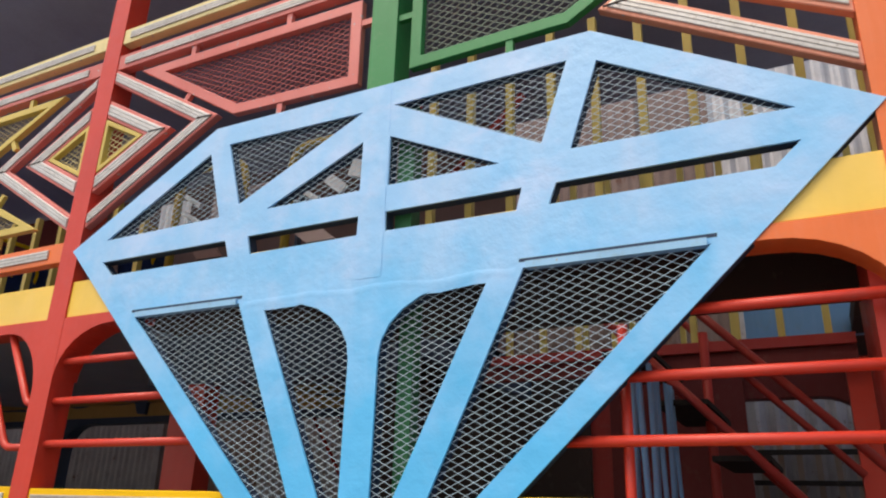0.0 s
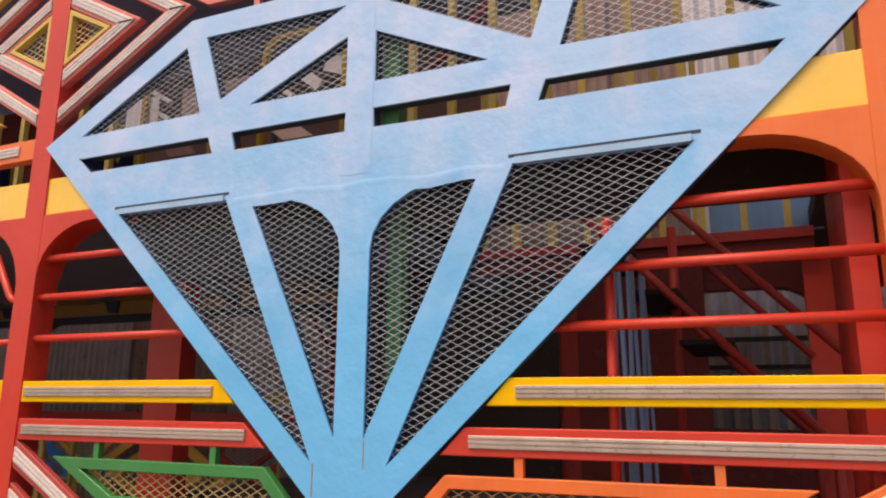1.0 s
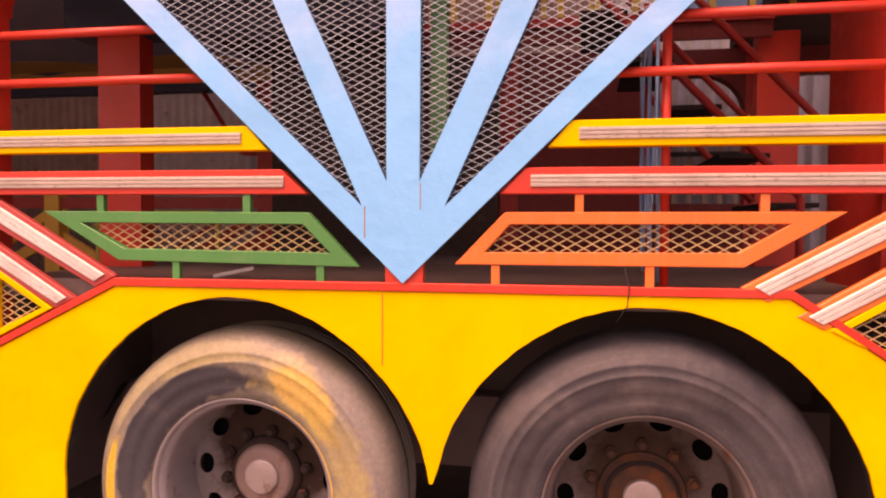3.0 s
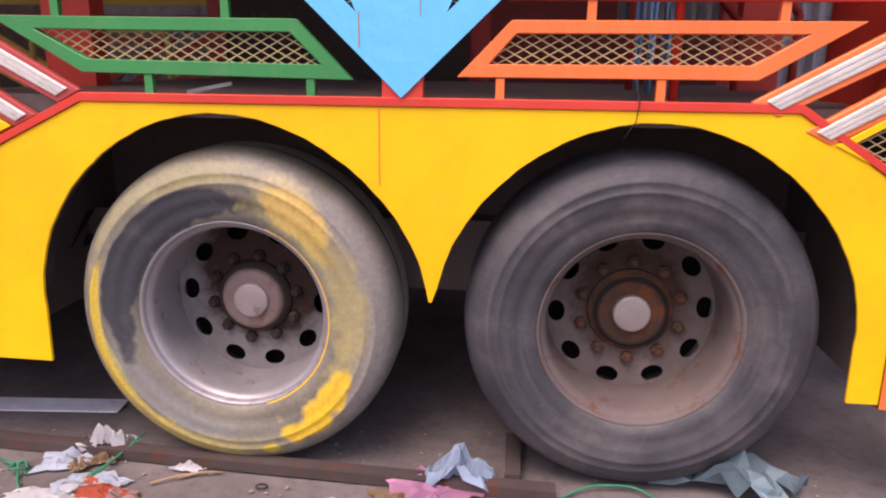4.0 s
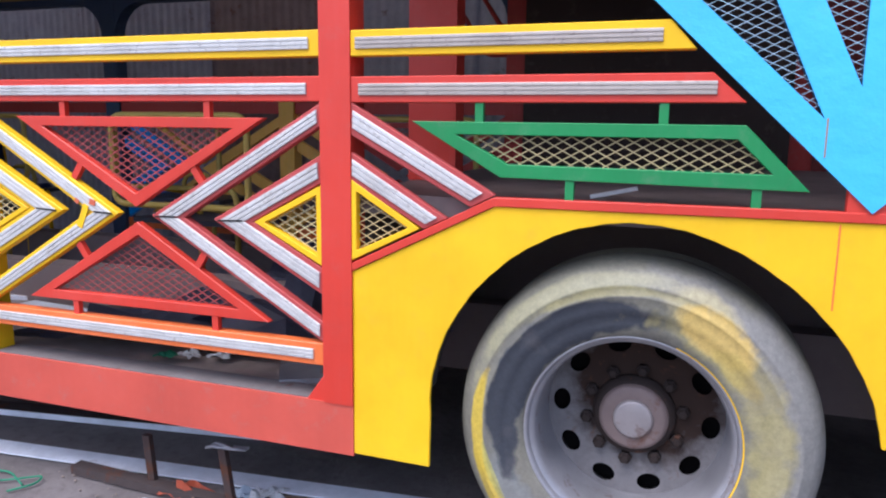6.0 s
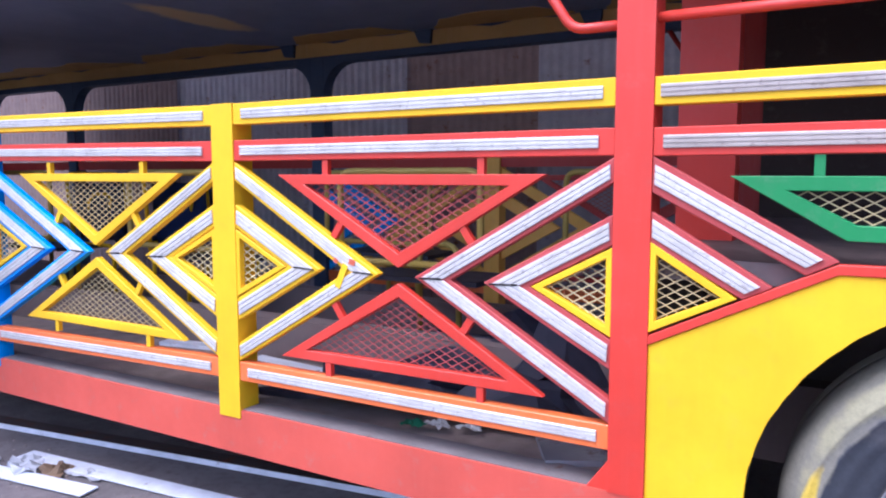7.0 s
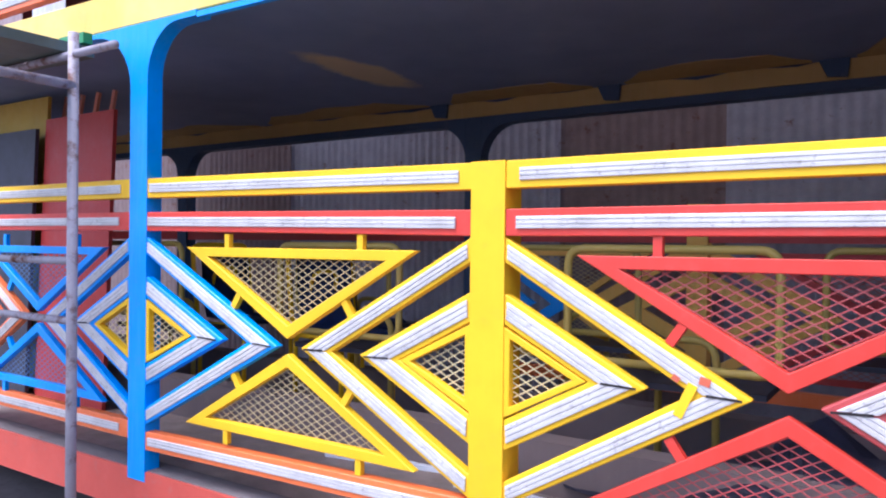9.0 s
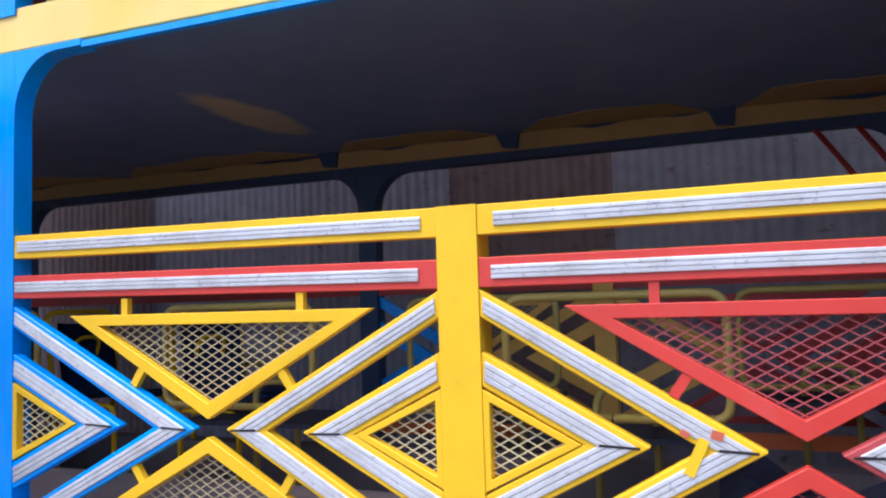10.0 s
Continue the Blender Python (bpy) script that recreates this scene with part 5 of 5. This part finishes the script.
first_seat = bus_seat(-5.0, 1.8, FLOOR, 90)


def bench(x, y, z):
    """A double seat: a wide bent-tube back on a hooped pedestal, with a low blue shell."""
    s = thing("tube_bench", "double seat of bent yellow tube on a hooped pedestal", "bench", "tube benches")
    loop = rounded([(0.0, 0.0, 0.5), (0.39, 0.0, 0.5), (0.39, 0.0, 0.936), (-0.39, 0.0, 0.936), (-0.39, 0.0, 0.5), (-0.01, 0.0, 0.5)], 0.07)
    part("back_frame", sweep(loop, 0.0165, 10), GRIMY_SHADED_OCHRE, s, "wide bent yellow tube back", True)
    for k in (0.3,):
        part("pedestal", sweep(rounded([(-0.115, k, 0.0), (-0.115, k, 0.57), (0.115, k, 0.57), (0.115, k, 0.0)], 0.09), 0.0155, 10), GRIMY_SHADED_OCHRE, s, "hooped yellow tube pedestal", True)
    for k in (-0.115, 0.115):
        part("stay", sweep([(k, 0.0, 0.5), (k, 0.3, 0.44)], 0.012, 8), YELLOW, s, smooth=True)
    part("cushion", box(-0.34, 0.34, 0.06, 0.42, 0.4, 0.425, 0.008), TARP, s, "dark seat board")
    s.matrix_world = pose(x, y, z)
    return s


first_bench = bench(-2.775, 0.9, FLOOR)
for x in (-4.41, -6.0):
    copy_thing(first_bench, pose(x, 0.92, FLOOR))
for x, y in ((-3.55, 1.75), (-5.15, 1.8), (-1.95, 1.85)):
    copy_thing(first_bench, pose(x, y, FLOOR))
for x, y, turn in ((-4.75, 1.4, 80), (-5.7, 1.5, 90)):
    copy_thing(first_seat, pose(x, y, FLOOR, 0, 0, turn))
for x in (-2.4, -3.6):
    copy_thing(first_seat, pose(x, 1.3, BAND1, 0, 0, 90))
# Hoops of yellow tube, coloured olive for the shade they stand in.
for x in (-0.69, -1.42):
    part("hoop_rail", sweep(rounded([(x - 0.22, 0.66, BAND1), (x - 0.22, 0.66, 3.28), (x + 0.22, 0.66, 3.28), (x + 0.22, 0.66, BAND1)], 0.12, 7), 0.021, 10), OCHRE, truck, "padded hoop rail in shade-darkened olive yellow", True)


def daylight_slats():
    """White slats in an added frame, standing for daylight gaps behind the upper deck."""
    f = part("slat_frame", prism([(-0.92, BAND1), (-0.44, BAND1), (-0.44, 3.2), (-0.92, 3.2)], [[(-0.9, BAND1 + 0.02), (-0.46, BAND1 + 0.02), (-0.46, 3.18), (-0.9, 3.18)]], 0.74, 0.77, 0.002), NAVY, truck, "added dark frame round white slats that stand for daylight")
    for x, z, dx, dz, w in ((-0.983, 3.059, 0.05, -0.04, 0.02), (-0.912, 3.093, 0.118, -0.08, 0.026), (-0.745, 3.117, 0.098, -0.078, 0.055), (-0.615, 3.15, 0.1, -0.04, 0.085)):
        bm = bmesh.new()
        add_bar(bm, (x, z), (x + dx, z + dz), w, 0.72, 0.738)
        part("slat", bm, WHITE_PAINT, f, "white slat standing for a strip of daylight")
    return f


daylight_slats()
part("upper_board", box(-1.5, -1.08, 0.76, 0.79, 2.95, 3.185, 0.003), PINK_BOARD, truck, "pinkish brown board on the upper deck")
# Another added white sheet, its colour carrying the backdrop's brightness.
part("upper_board", corrugated(-1.93, -1.7, 2.98, 3.2, 0.8, 0.05, 0.006), WHITE_PAINT, truck, "white corrugated sheet standing in for the bright backdrop of the upper deck")
# Two more white bars in place of daylight gaps.
for z in (3.182, 3.088):
    bm = bmesh.new()
    add_bar(bm, (-1.668, z), (-1.55, z - 0.074), 0.024, 0.72, 0.738)
    part("slat", bm, WHITE_PAINT, truck, "white slat standing for a strip of daylight")
for x, z, dx, material in ((-0.837, 2.865, 0.1, PINK_BOARD), (-1.475, 2.87, 0.06, BROWN_RED)):
    bm = prism([(x - 0.08, z), (x + 0.08, z), (x + 0.08 + dx, z - 0.077), (x - 0.08 + dx, z - 0.077)], (), 0.7, 0.715, 0.001)
    part("upper_board", bm, material, truck, "slanting board end of the upper deck")
part("post", box(0.055, 0.115, 0.045, 0.1, 2.47, 2.93, 0.003), DARK_GREEN, truck, "dark green post behind the mesh")
part("post", box(-0.275, -0.235, 0.66, 0.7, BAND1, 3.45, 0.004), RED, truck, "red square post of the upper deck")
tube([(-0.22, 1.0, 3.15), (0.14, 1.0, 3.5)], 0.02, DEEP_SHADED_RED, "slanting red tube of the upper deck")


def crumpled(name, label, category, at, size, material, seed, flat=0.5, group="", turn=None):
    """A crumpled sheet."""
    rnd = random.Random(seed)
    bm = bmesh.new()
    n = 9
    off = Vector((rnd.random() * 50, rnd.random() * 50, 0))
    g = [[None] * (n + 1) for _ in range(n + 1)]
    for i in range(n + 1):
        for j in range(n + 1):
            u, v = i / n - 0.5, j / n - 0.5
            p = Vector((u * 2.6, v * 2.6, 0)) + off
            h = abs(noise.noise(p)) * 1.1 + 0.35 * abs(noise.noise(p * 2.3)) + 0.18 * abs(noise.noise(p * 5.1))
            k = 1 + 0.55 * noise.noise(p * 0.9 + Vector((9, 0, 0))) + 0.2 * noise.noise(p * 2.7)
            g[i][j] = bm.verts.new((u * size[0] * k + 0.12 * size[0] * noise.noise(p * 1.5), v * size[1] * k, max(0.003, h * size[2] * (1.15 - abs(u) - abs(v)) * flat * 2)))
    for i in range(n):
        for j in range(n):
            bm.faces.new((g[i][j], g[i + 1][j], g[i + 1][j + 1], g[i][j + 1]))
    bmesh.ops.solidify(bm, geom=bm.faces[:], thickness=0.002)
    ob = part(name, bm, material)
    ob.matrix_world = pose(*at, 0, 0, rnd.uniform(-25, 25) if turn is None else turn)
    return tagged(ob, label, category, group)


tarp = crumpled("tarpaulin", "navy crumpled tarpaulin lying on the lower deck", "tarpaulin", (-2.25, 0.75, FLOOR), (1.7, 1.0, 0.42), NAVY_TARP, 3, turn=8)
crumpled("tarpaulin", "navy tarpaulin heaped on the lower deck beside the red post", "tarpaulin", (-1.88, 0.95, FLOOR), (1.0, 1.0, 0.75), NAVY_TARP, 8, turn=-20)
lying_board = part("lying_board", box(-0.14, 0.14, -0.12, 0.12, 0, 0.02, 0.003), STEEL)
lying_board.matrix_world = pose(-1.68, 0.27, FLOOR - 0.001, 0, 0, 30)
tagged(lying_board, "blue-grey board lying on the deck beside the red post", "board")
for x, y, m, w in ((-2.2, 0.2, PAPER, "white"), (-2.08, 0.24, PAPER, "white"), (-2.28, 0.17, GREEN_CORD, "green")):
    crumpled("plastic_scrap", w + " plastic scrap lying on the tarpaulin", "scrap", (x, y, FLOOR + 0.02), (0.09, 0.06, 0.05), m, int(50 - x * 9), 0.5, "scraps on the deck")
for k, (x, y) in enumerate(((-3.2, 0.6), (-2.6, 0.5), (-3.9, 0.7))):
    slat = part("metal_batten", box(-0.3, 0.3, -0.04, 0.04, 0, 0.02, 0.002), ALU)
    slat.matrix_world = pose(x, y, FLOOR - 0.001, 0, 0, 8 * k - 6)
    tagged(slat, "pale metal batten lying on the deck", "batten", "loose battens")
stick = part("white_stick", box(-0.07, 0.07, -0.006, 0.006, 0, 0.012, 0.002), PAPER)
stick.matrix_world = pose(-0.64, 0.2, 1.205, 0, -12, 10)
tagged(stick, "short white stick lying on the raised deck", "stick")


# ---- on the ground ----
GZ = -0.022


def ground_bar():
    t = thing("steel_bar", "long rusty steel bar on the ground with upright stubs", "bar")
    def run(x0, x1, near, far, z0, z1, wobble=0.004):
        """A long flat piece that follows the slanting line of the bar."""
        bm = bmesh.new()
        rows = []
        for k in range(15):
            x = x0 + (x1 - x0) * k / 14
            y = 0.057 - 0.052 * (x + 1.45) + wobble * noise.noise(Vector((x * 1.7, 2.2, 0)))
            rows.append([bm.verts.new((x, yy, zz)) for yy, zz in ((y + near, z0), (y + near, z1), (y + far, z1), (y + far, z0))])
        for p, q in zip(rows, rows[1:]):
            for k in range(4):
                bm.faces.new((p[k], q[k], q[(k + 1) % 4], p[(k + 1) % 4]))
        bm.faces.new(rows[0])
        bm.faces.new(rows[-1])
        return bm

    part("bar", run(-2.75, 0.49, 0.0, 0.006, 0.0, 0.036), BAR_BROWN, t, "rusty upright leg of the angle iron")
    part("bar_top", run(-2.75, 0.49, 0.007, 0.056, 0.03, 0.036), BAR_BROWN, t, "dark flat leg of the angle iron")
    part("cross_bar", box(0.33, 0.38, 0.03, 0.3, 0.001, 0.045, 0.004), BAR_BROWN, t)
    for x, y, lean, top in ((-2.355, 0.13, -0.02, 0.218), (-1.975, 0.106, -0.035, 0.235), (-1.487, 0.052, -0.012, 0.125)):
        bm = box(-0.016, 0.016, -0.011, 0.011, 0.0, top, 0.003)
        for v in bm.verts:
            v.co = Vector((v.co.x + x + lean * v.co.z / top, v.co.y + y + 0.02, v.co.z))
        part("stub", bm, RUST, t, "upright rusty stub")
    for k in range(2):
        part("tie_wire", sweep([(-2.07 + 0.01 * k, 0.11, 0.232), (-2.04, 0.1 + 0.03 * k, 0.246), (-2.0, 0.115, 0.24 + 0.012 * k), (-1.95, 0.1, 0.25), (-1.905, 0.12 + 0.02 * k, 0.244), (-1.92, 0.15, 0.236), (-1.97, 0.14, 0.238)], 0.0065, 6), STEEL, t, "knotted grey tie wire", smooth=True)
    t.location.z = GZ
    return t


ground_bar()
for a, b, w in (((-4.6, 0.085), (-1.155, 0.395), 0.052), ((-4.6, -0.12), (-3.9, -0.03), 0.05)):
    bm = bmesh.new()
    d = Vector((b[0] - a[0], b[1] - a[1], 0))
    add_box(bm, -d.length / 2, d.length / 2, -w, w, 0.0, 0.006)
    strip_ob = part("metal_strip", bm, ALU)
    strip_ob.matrix_world = pose((a[0] + b[0]) / 2, (a[1] + b[1]) / 2, GZ + 0.004, 0, 0, math.degrees(math.atan2(d.y, d.x)))
    tagged(strip_ob, "long pale blue-grey metal strip lying on the ground", "strip", "metal strips")

plate = thing("steel_plate", "long dark steel plate with a bright edge lying on the ground", "plate")
bm = bmesh.new()
add_box(bm, -1.75, 1.75, -0.05, 0.06, 0.0, 0.02)
part("sheet", bm, BAR_BROWN, plate)
bm = bmesh.new()
add_box(bm, -1.75, 1.75, -0.058, -0.052, 0.0, 0.028)
part("bright_edge", bm, ALU, plate, "bright folded edge")
plate.matrix_world = pose(-3.75, 0.51, GZ + 0.001, 0, 0, 8.2)

SCRAPS = [
    (-1.14, 0.0, 0.15, 0.11, 0.05, PALE_FILM), (-1.035, 0.085, 0.15, 0.08, 0.27, PAPER), (-1.08, -0.03, 0.08, 0.06, 0.06, CARD), (-1.02, 0.012, 0.1, 0.05, 0.045, CARD), (-0.72, 0.012, 0.1, 0.055, 0.04, PAPER),
    (-1.09, -0.2, 0.24, 0.07, 0.06, PAPER), (-0.94, -0.17, 0.2, 0.1, 0.06, RED_FILM), (-1.02, -0.14, 0.15, 0.12, 0.05, PALE_FILM), (-0.86, -0.2, 0.14, 0.1, 0.05, PINK_FILM), (-1.02, -0.26, 0.18, 0.1, 0.05, PAPER), (-0.93, -0.1, 0.12, 0.07, 0.04, PALE_FILM),
    (-2.18, 0.14, 0.24, 0.1, 0.08, RED_FILM), (-2.12, 0.12, 0.14, 0.06, 0.06, CARD), (-1.98, 0.225, 0.12, 0.08, 0.05, PALE_FILM), (-1.89, 0.25, 0.13, 0.1, 0.08, PAPER), (-1.77, 0.235, 0.13, 0.09, 0.025, CARD),
    (-1.885, 0.0, 0.2, 0.1, 0.09, RED_FILM), (-1.865, 0.06, 0.1, 0.09, 0.08, PAPER), (-1.8, 0.1, 0.13, 0.06, 0.04, PAPER), (-1.72, 0.12, 0.12, 0.09, 0.08, PAPER), (-1.69, 0.145, 0.08, 0.09, 0.08, RED_FILM),
    (-1.66, 0.0, 0.28, 0.18, 0.08, PAPER), (-1.6, -0.05, 0.2, 0.14, 0.06, PALE_FILM), (-1.54, -0.09, 0.26, 0.06, 0.05, YELLOW_FILM), (-1.88, -0.09, 0.15, 0.14, 0.09, PALE_FILM), (-1.8, -0.06, 0.14, 0.1, 0.05, PINK_FILM),
    (-1.5, -0.27, 0.22, 0.14, 0.05, PAPER), (-1.8, -0.24, 0.2, 0.16, 0.05, PAPER), (0.0, -0.08, 0.15, 0.09, 0.025, CARD), (-0.2, -0.14, 0.07, 0.06, 0.03, PAPER), (-2.3, 0.02, 0.1, 0.06, 0.03, PAPER),
    (-4.45, 0.0, 0.22, 0.16, 0.1, PAPER), (-4.28, 0.05, 0.16, 0.12, 0.07, CARD), (-4.75, -0.05, 0.16, 0.14, 0.05, PAPER), (-4.1, 0.1, 0.2, 0.1, 0.03, PAPER),
]
for k, (x, y, a, b, c, m) in enumerate(SCRAPS):
    word = {PAPER: "white", RED_FILM: "orange-red", CARD: "brown", YELLOW_FILM: "yellow", PALE_FILM: "pale blue-white", PINK_FILM: "dusty pink"}[m]
    crumpled("paper_scrap", word + " crumpled paper and film scrap on the ground", "scrap", (x, y, GZ + 0.001), (a, b, c), m, 20 + k, 0.5, "scraps on the ground", 48 if m is YELLOW_FILM else None)
crumpled("cloth_rag", "pink crumpled rag on the ground", "rag", (0.11, -0.04, GZ + 0.002), (0.24, 0.17, 0.09), PINK, 71)
crumpled("cloth_rag", "pale blue denim rag lying on the ground", "rag", (0.19, 0.04, GZ + 0.002), (0.19, 0.16, 0.24), DENIM, 64)
crumpled("plastic_film", "pale blue crumpled plastic film on the ground", "film", (1.05, 0.11, GZ + 0.002), (0.4, 0.2, 0.3), PALE_BLUE, 75)


def cord(points, label="thin green cord lying on the ground"):
    ob = part("cord", sweep(rounded(points, 0.06, 4), 0.0042, 6), GREEN_CORD, smooth=True)
    ob.location.z = GZ
    return tagged(ob, label, "cord", "cords")


cord([(-0.925, 0.13, 0.05), (-0.955, 0.05, 0.03), (-0.985, -0.06, 0.012), (-1.01, -0.12, 0.006), (-1.0, -0.2, 0.005)])
cord([(-0.935, 0.135, 0.045), (-0.96, 0.04, 0.026), (-0.975, -0.03, 0.02), (-1.02, -0.1, 0.006)])
cord([(-1.29, -0.06, 0.005), (-1.25, -0.05, 0.03), (-1.22, -0.08, 0.012), (-1.25, -0.11, 0.03), (-1.29, -0.09, 0.01), (-1.26, -0.07, 0.04), (-1.23, -0.12, 0.005)])
cord([(0.51, -0.02, 0.005), (0.6, 0.04, 0.02), (0.75, 0.05, 0.02), (0.82, -0.02, 0.005), (0.7, -0.12, 0.005)])
cord([(-1.25, -0.1, 0.005), (-1.2, -0.16, 0.012), (-1.14, -0.24, 0.005), (-1.16, -0.4, 0.005)])
cord([(-2.4, 0.02, 0.005), (-2.2, 0.0, 0.01), (-1.9, 0.03, 0.06), (-1.75, -0.02, 0.005)])
cord([(-3.2, -0.05, 0.005), (-3.0, 0.05, 0.01), (-2.85, -0.02, 0.005)])
cord([(-1.53, -0.03, 0.005), (-1.46, 0.0, 0.01), (-1.43, -0.08, 0.006), (-1.36, -0.12, 0.012), (-1.34, -0.2, 0.005)])
cord([(-1.36, -0.02, 0.005), (-1.29, -0.07, 0.02), (-1.24, -0.04, 0.012), (-1.22, -0.1, 0.005)])
cord([(-3.02, -0.05, 0.005), (-2.93, -0.02, 0.01), (-2.82, 0.06, 0.012), (-2.8, 0.0, 0.008), (-2.86, -0.08, 0.005)])


def litter():
    """Crumbs, grit and paint flakes strewn along the truck."""
    rnd = random.Random(12)
    bm = bmesh.new()
    for _ in range(420):
        x, y = rnd.uniform(-5.0, 1.6), rnd.gauss(-0.1, 0.22)
        if y > 0.45:
            continue
        r = rnd.uniform(0.002, 0.007)
        geom = bmesh.ops.create_icosphere(bm, subdivisions=1, radius=r)
        for v in geom["verts"]:
            v.co = Vector((x + v.co.x * rnd.uniform(0.7, 1.5), y + v.co.y * rnd.uniform(0.7, 1.4), r * 0.4 + v.co.z * 0.6))
    ob = part("grit", bm, BOARD)
    ob.location.z = GZ - 0.003
    return tagged(ob, "brown grit and crumbs strewn on the yard floor", "grit", kind="stuff")


litter()
for k, (x, y, turn, size) in enumerate(((-0.71, -0.05, 28, 0.1), (-0.66, -0.03, 24, 0.07))):
    twig = part("twig", sweep([(-size, 0, 0.004), (0, 0.01, 0.007), (size, -0.004, 0.004)], 0.004, 6), CARD, smooth=True)
    twig.matrix_world = pose(x, y, GZ, 0, 0, turn)
    tagged(twig, "thin brown twig lying on the ground", "twig", "twigs")
loop = part("rubber_ring", sweep([(0.018 * math.cos(a), 0.014 * math.sin(a), 0.003) for a in [2 * math.pi * k / 20 for k in range(21)]], 0.003, 6), BLACK, smooth=True)
loop.matrix_world = pose(-0.44, -0.07, GZ)
tagged(loop, "small black rubber ring lying on the ground", "ring")
wire_bit = part("hanging_wire", sweep([(0.64, -0.004, 1.262), (0.655, -0.008, 1.2), (0.65, -0.006, 1.15), (0.62, -0.002, 1.1)], 0.0016, 5), BLACK, truck, smooth=True)


# ---- scaffold at the far end of the side ----
def scaffold():
    s = thing("scaffold", "grey steel tube scaffold frame with a plank deck", "scaffold")
    y = -0.2
    part("standard", sweep([(-4.8, y, GZ), (-4.805, y, 2.27)], 0.021, 12), SCAFFOLD_STEEL, s, smooth=True)
    part("transom", sweep([(-4.8, y, 2.06), (-4.8, y - 1.3, 2.06)], 0.019, 10), SCAFFOLD_STEEL, s, smooth=True)
    for z, x1 in ((2.184, -4.52), (1.365, -4.8), (1.125, -4.8)):
        part("ledger", sweep([(-6.6, y - 0.0, z + 0.0), (x1, y, z)], 0.016, 10), SCAFFOLD_STEEL, s, smooth=True)
    part("standard", sweep([(-6.4, y, GZ), (-6.4, y, 2.3)], 0.024, 12), SCAFFOLD_STEEL, s, smooth=True)
    for k in range(3):
        part("plank", box(-5.14 - 0.3 * k, -4.86 - 0.3 * k, y - 1.35, y + 0.12, 2.203 + 0.004 * k, 2.245, 0.004), PLANK, s, "grey-green scaffold plank")
    part("plank_end", box(-5.02, -4.84, y + 0.06, y + 0.1, 2.252, 2.295, 0.003), GREEN, s, "green plank end")
    for x in (-4.8, -6.4):
        part("standard", sweep([(x, y - 1.3, GZ), (x, y - 1.3, 2.3)], 0.024, 12), SCAFFOLD_STEEL, s, smooth=True)
    return s


scaffold()


# ---- boards stacked at the end of the lower deck ----
def leaning_board(name, label, x0, x1, y, z0, z1, material, tilt=4):
    ob = part(name, box(0, x1 - x0, -0.012, 0.012, 0, z1 - z0, 0.003), material)
    ob.matrix_world = pose(x0, y, z0, -tilt, 0, 0)
    return tagged(ob, label, "board", "boards on the deck")


# Red board, coloured darker for the shade it stands in.
leaning_board("painted_board", "red painted board standing on the lower deck", -6.5, -5.79, 0.55, FLOOR, 2.19, DEEP_SHADED_RED, 2)
leaning_board("painted_board", "dark purple-grey board standing on the lower deck", -7.4, -6.52, 0.5, FLOOR, 2.13, TARP, 2)
leaning_board("painted_board", "ochre board standing on the lower deck", -7.5, -6.62, 0.62, FLOOR, 2.36, OCHRE, 2)
for k in range(4):
    bm = bmesh.new()
    add_bar(bm, (-6.72 + 0.16 * k, 2.1), (-6.64 + 0.16 * k, 2.38), 0.03, 0.8 + 0.01 * k, 0.82 + 0.01 * k)
    part("lattice_bar", bm, FADED_ORANGE, truck)
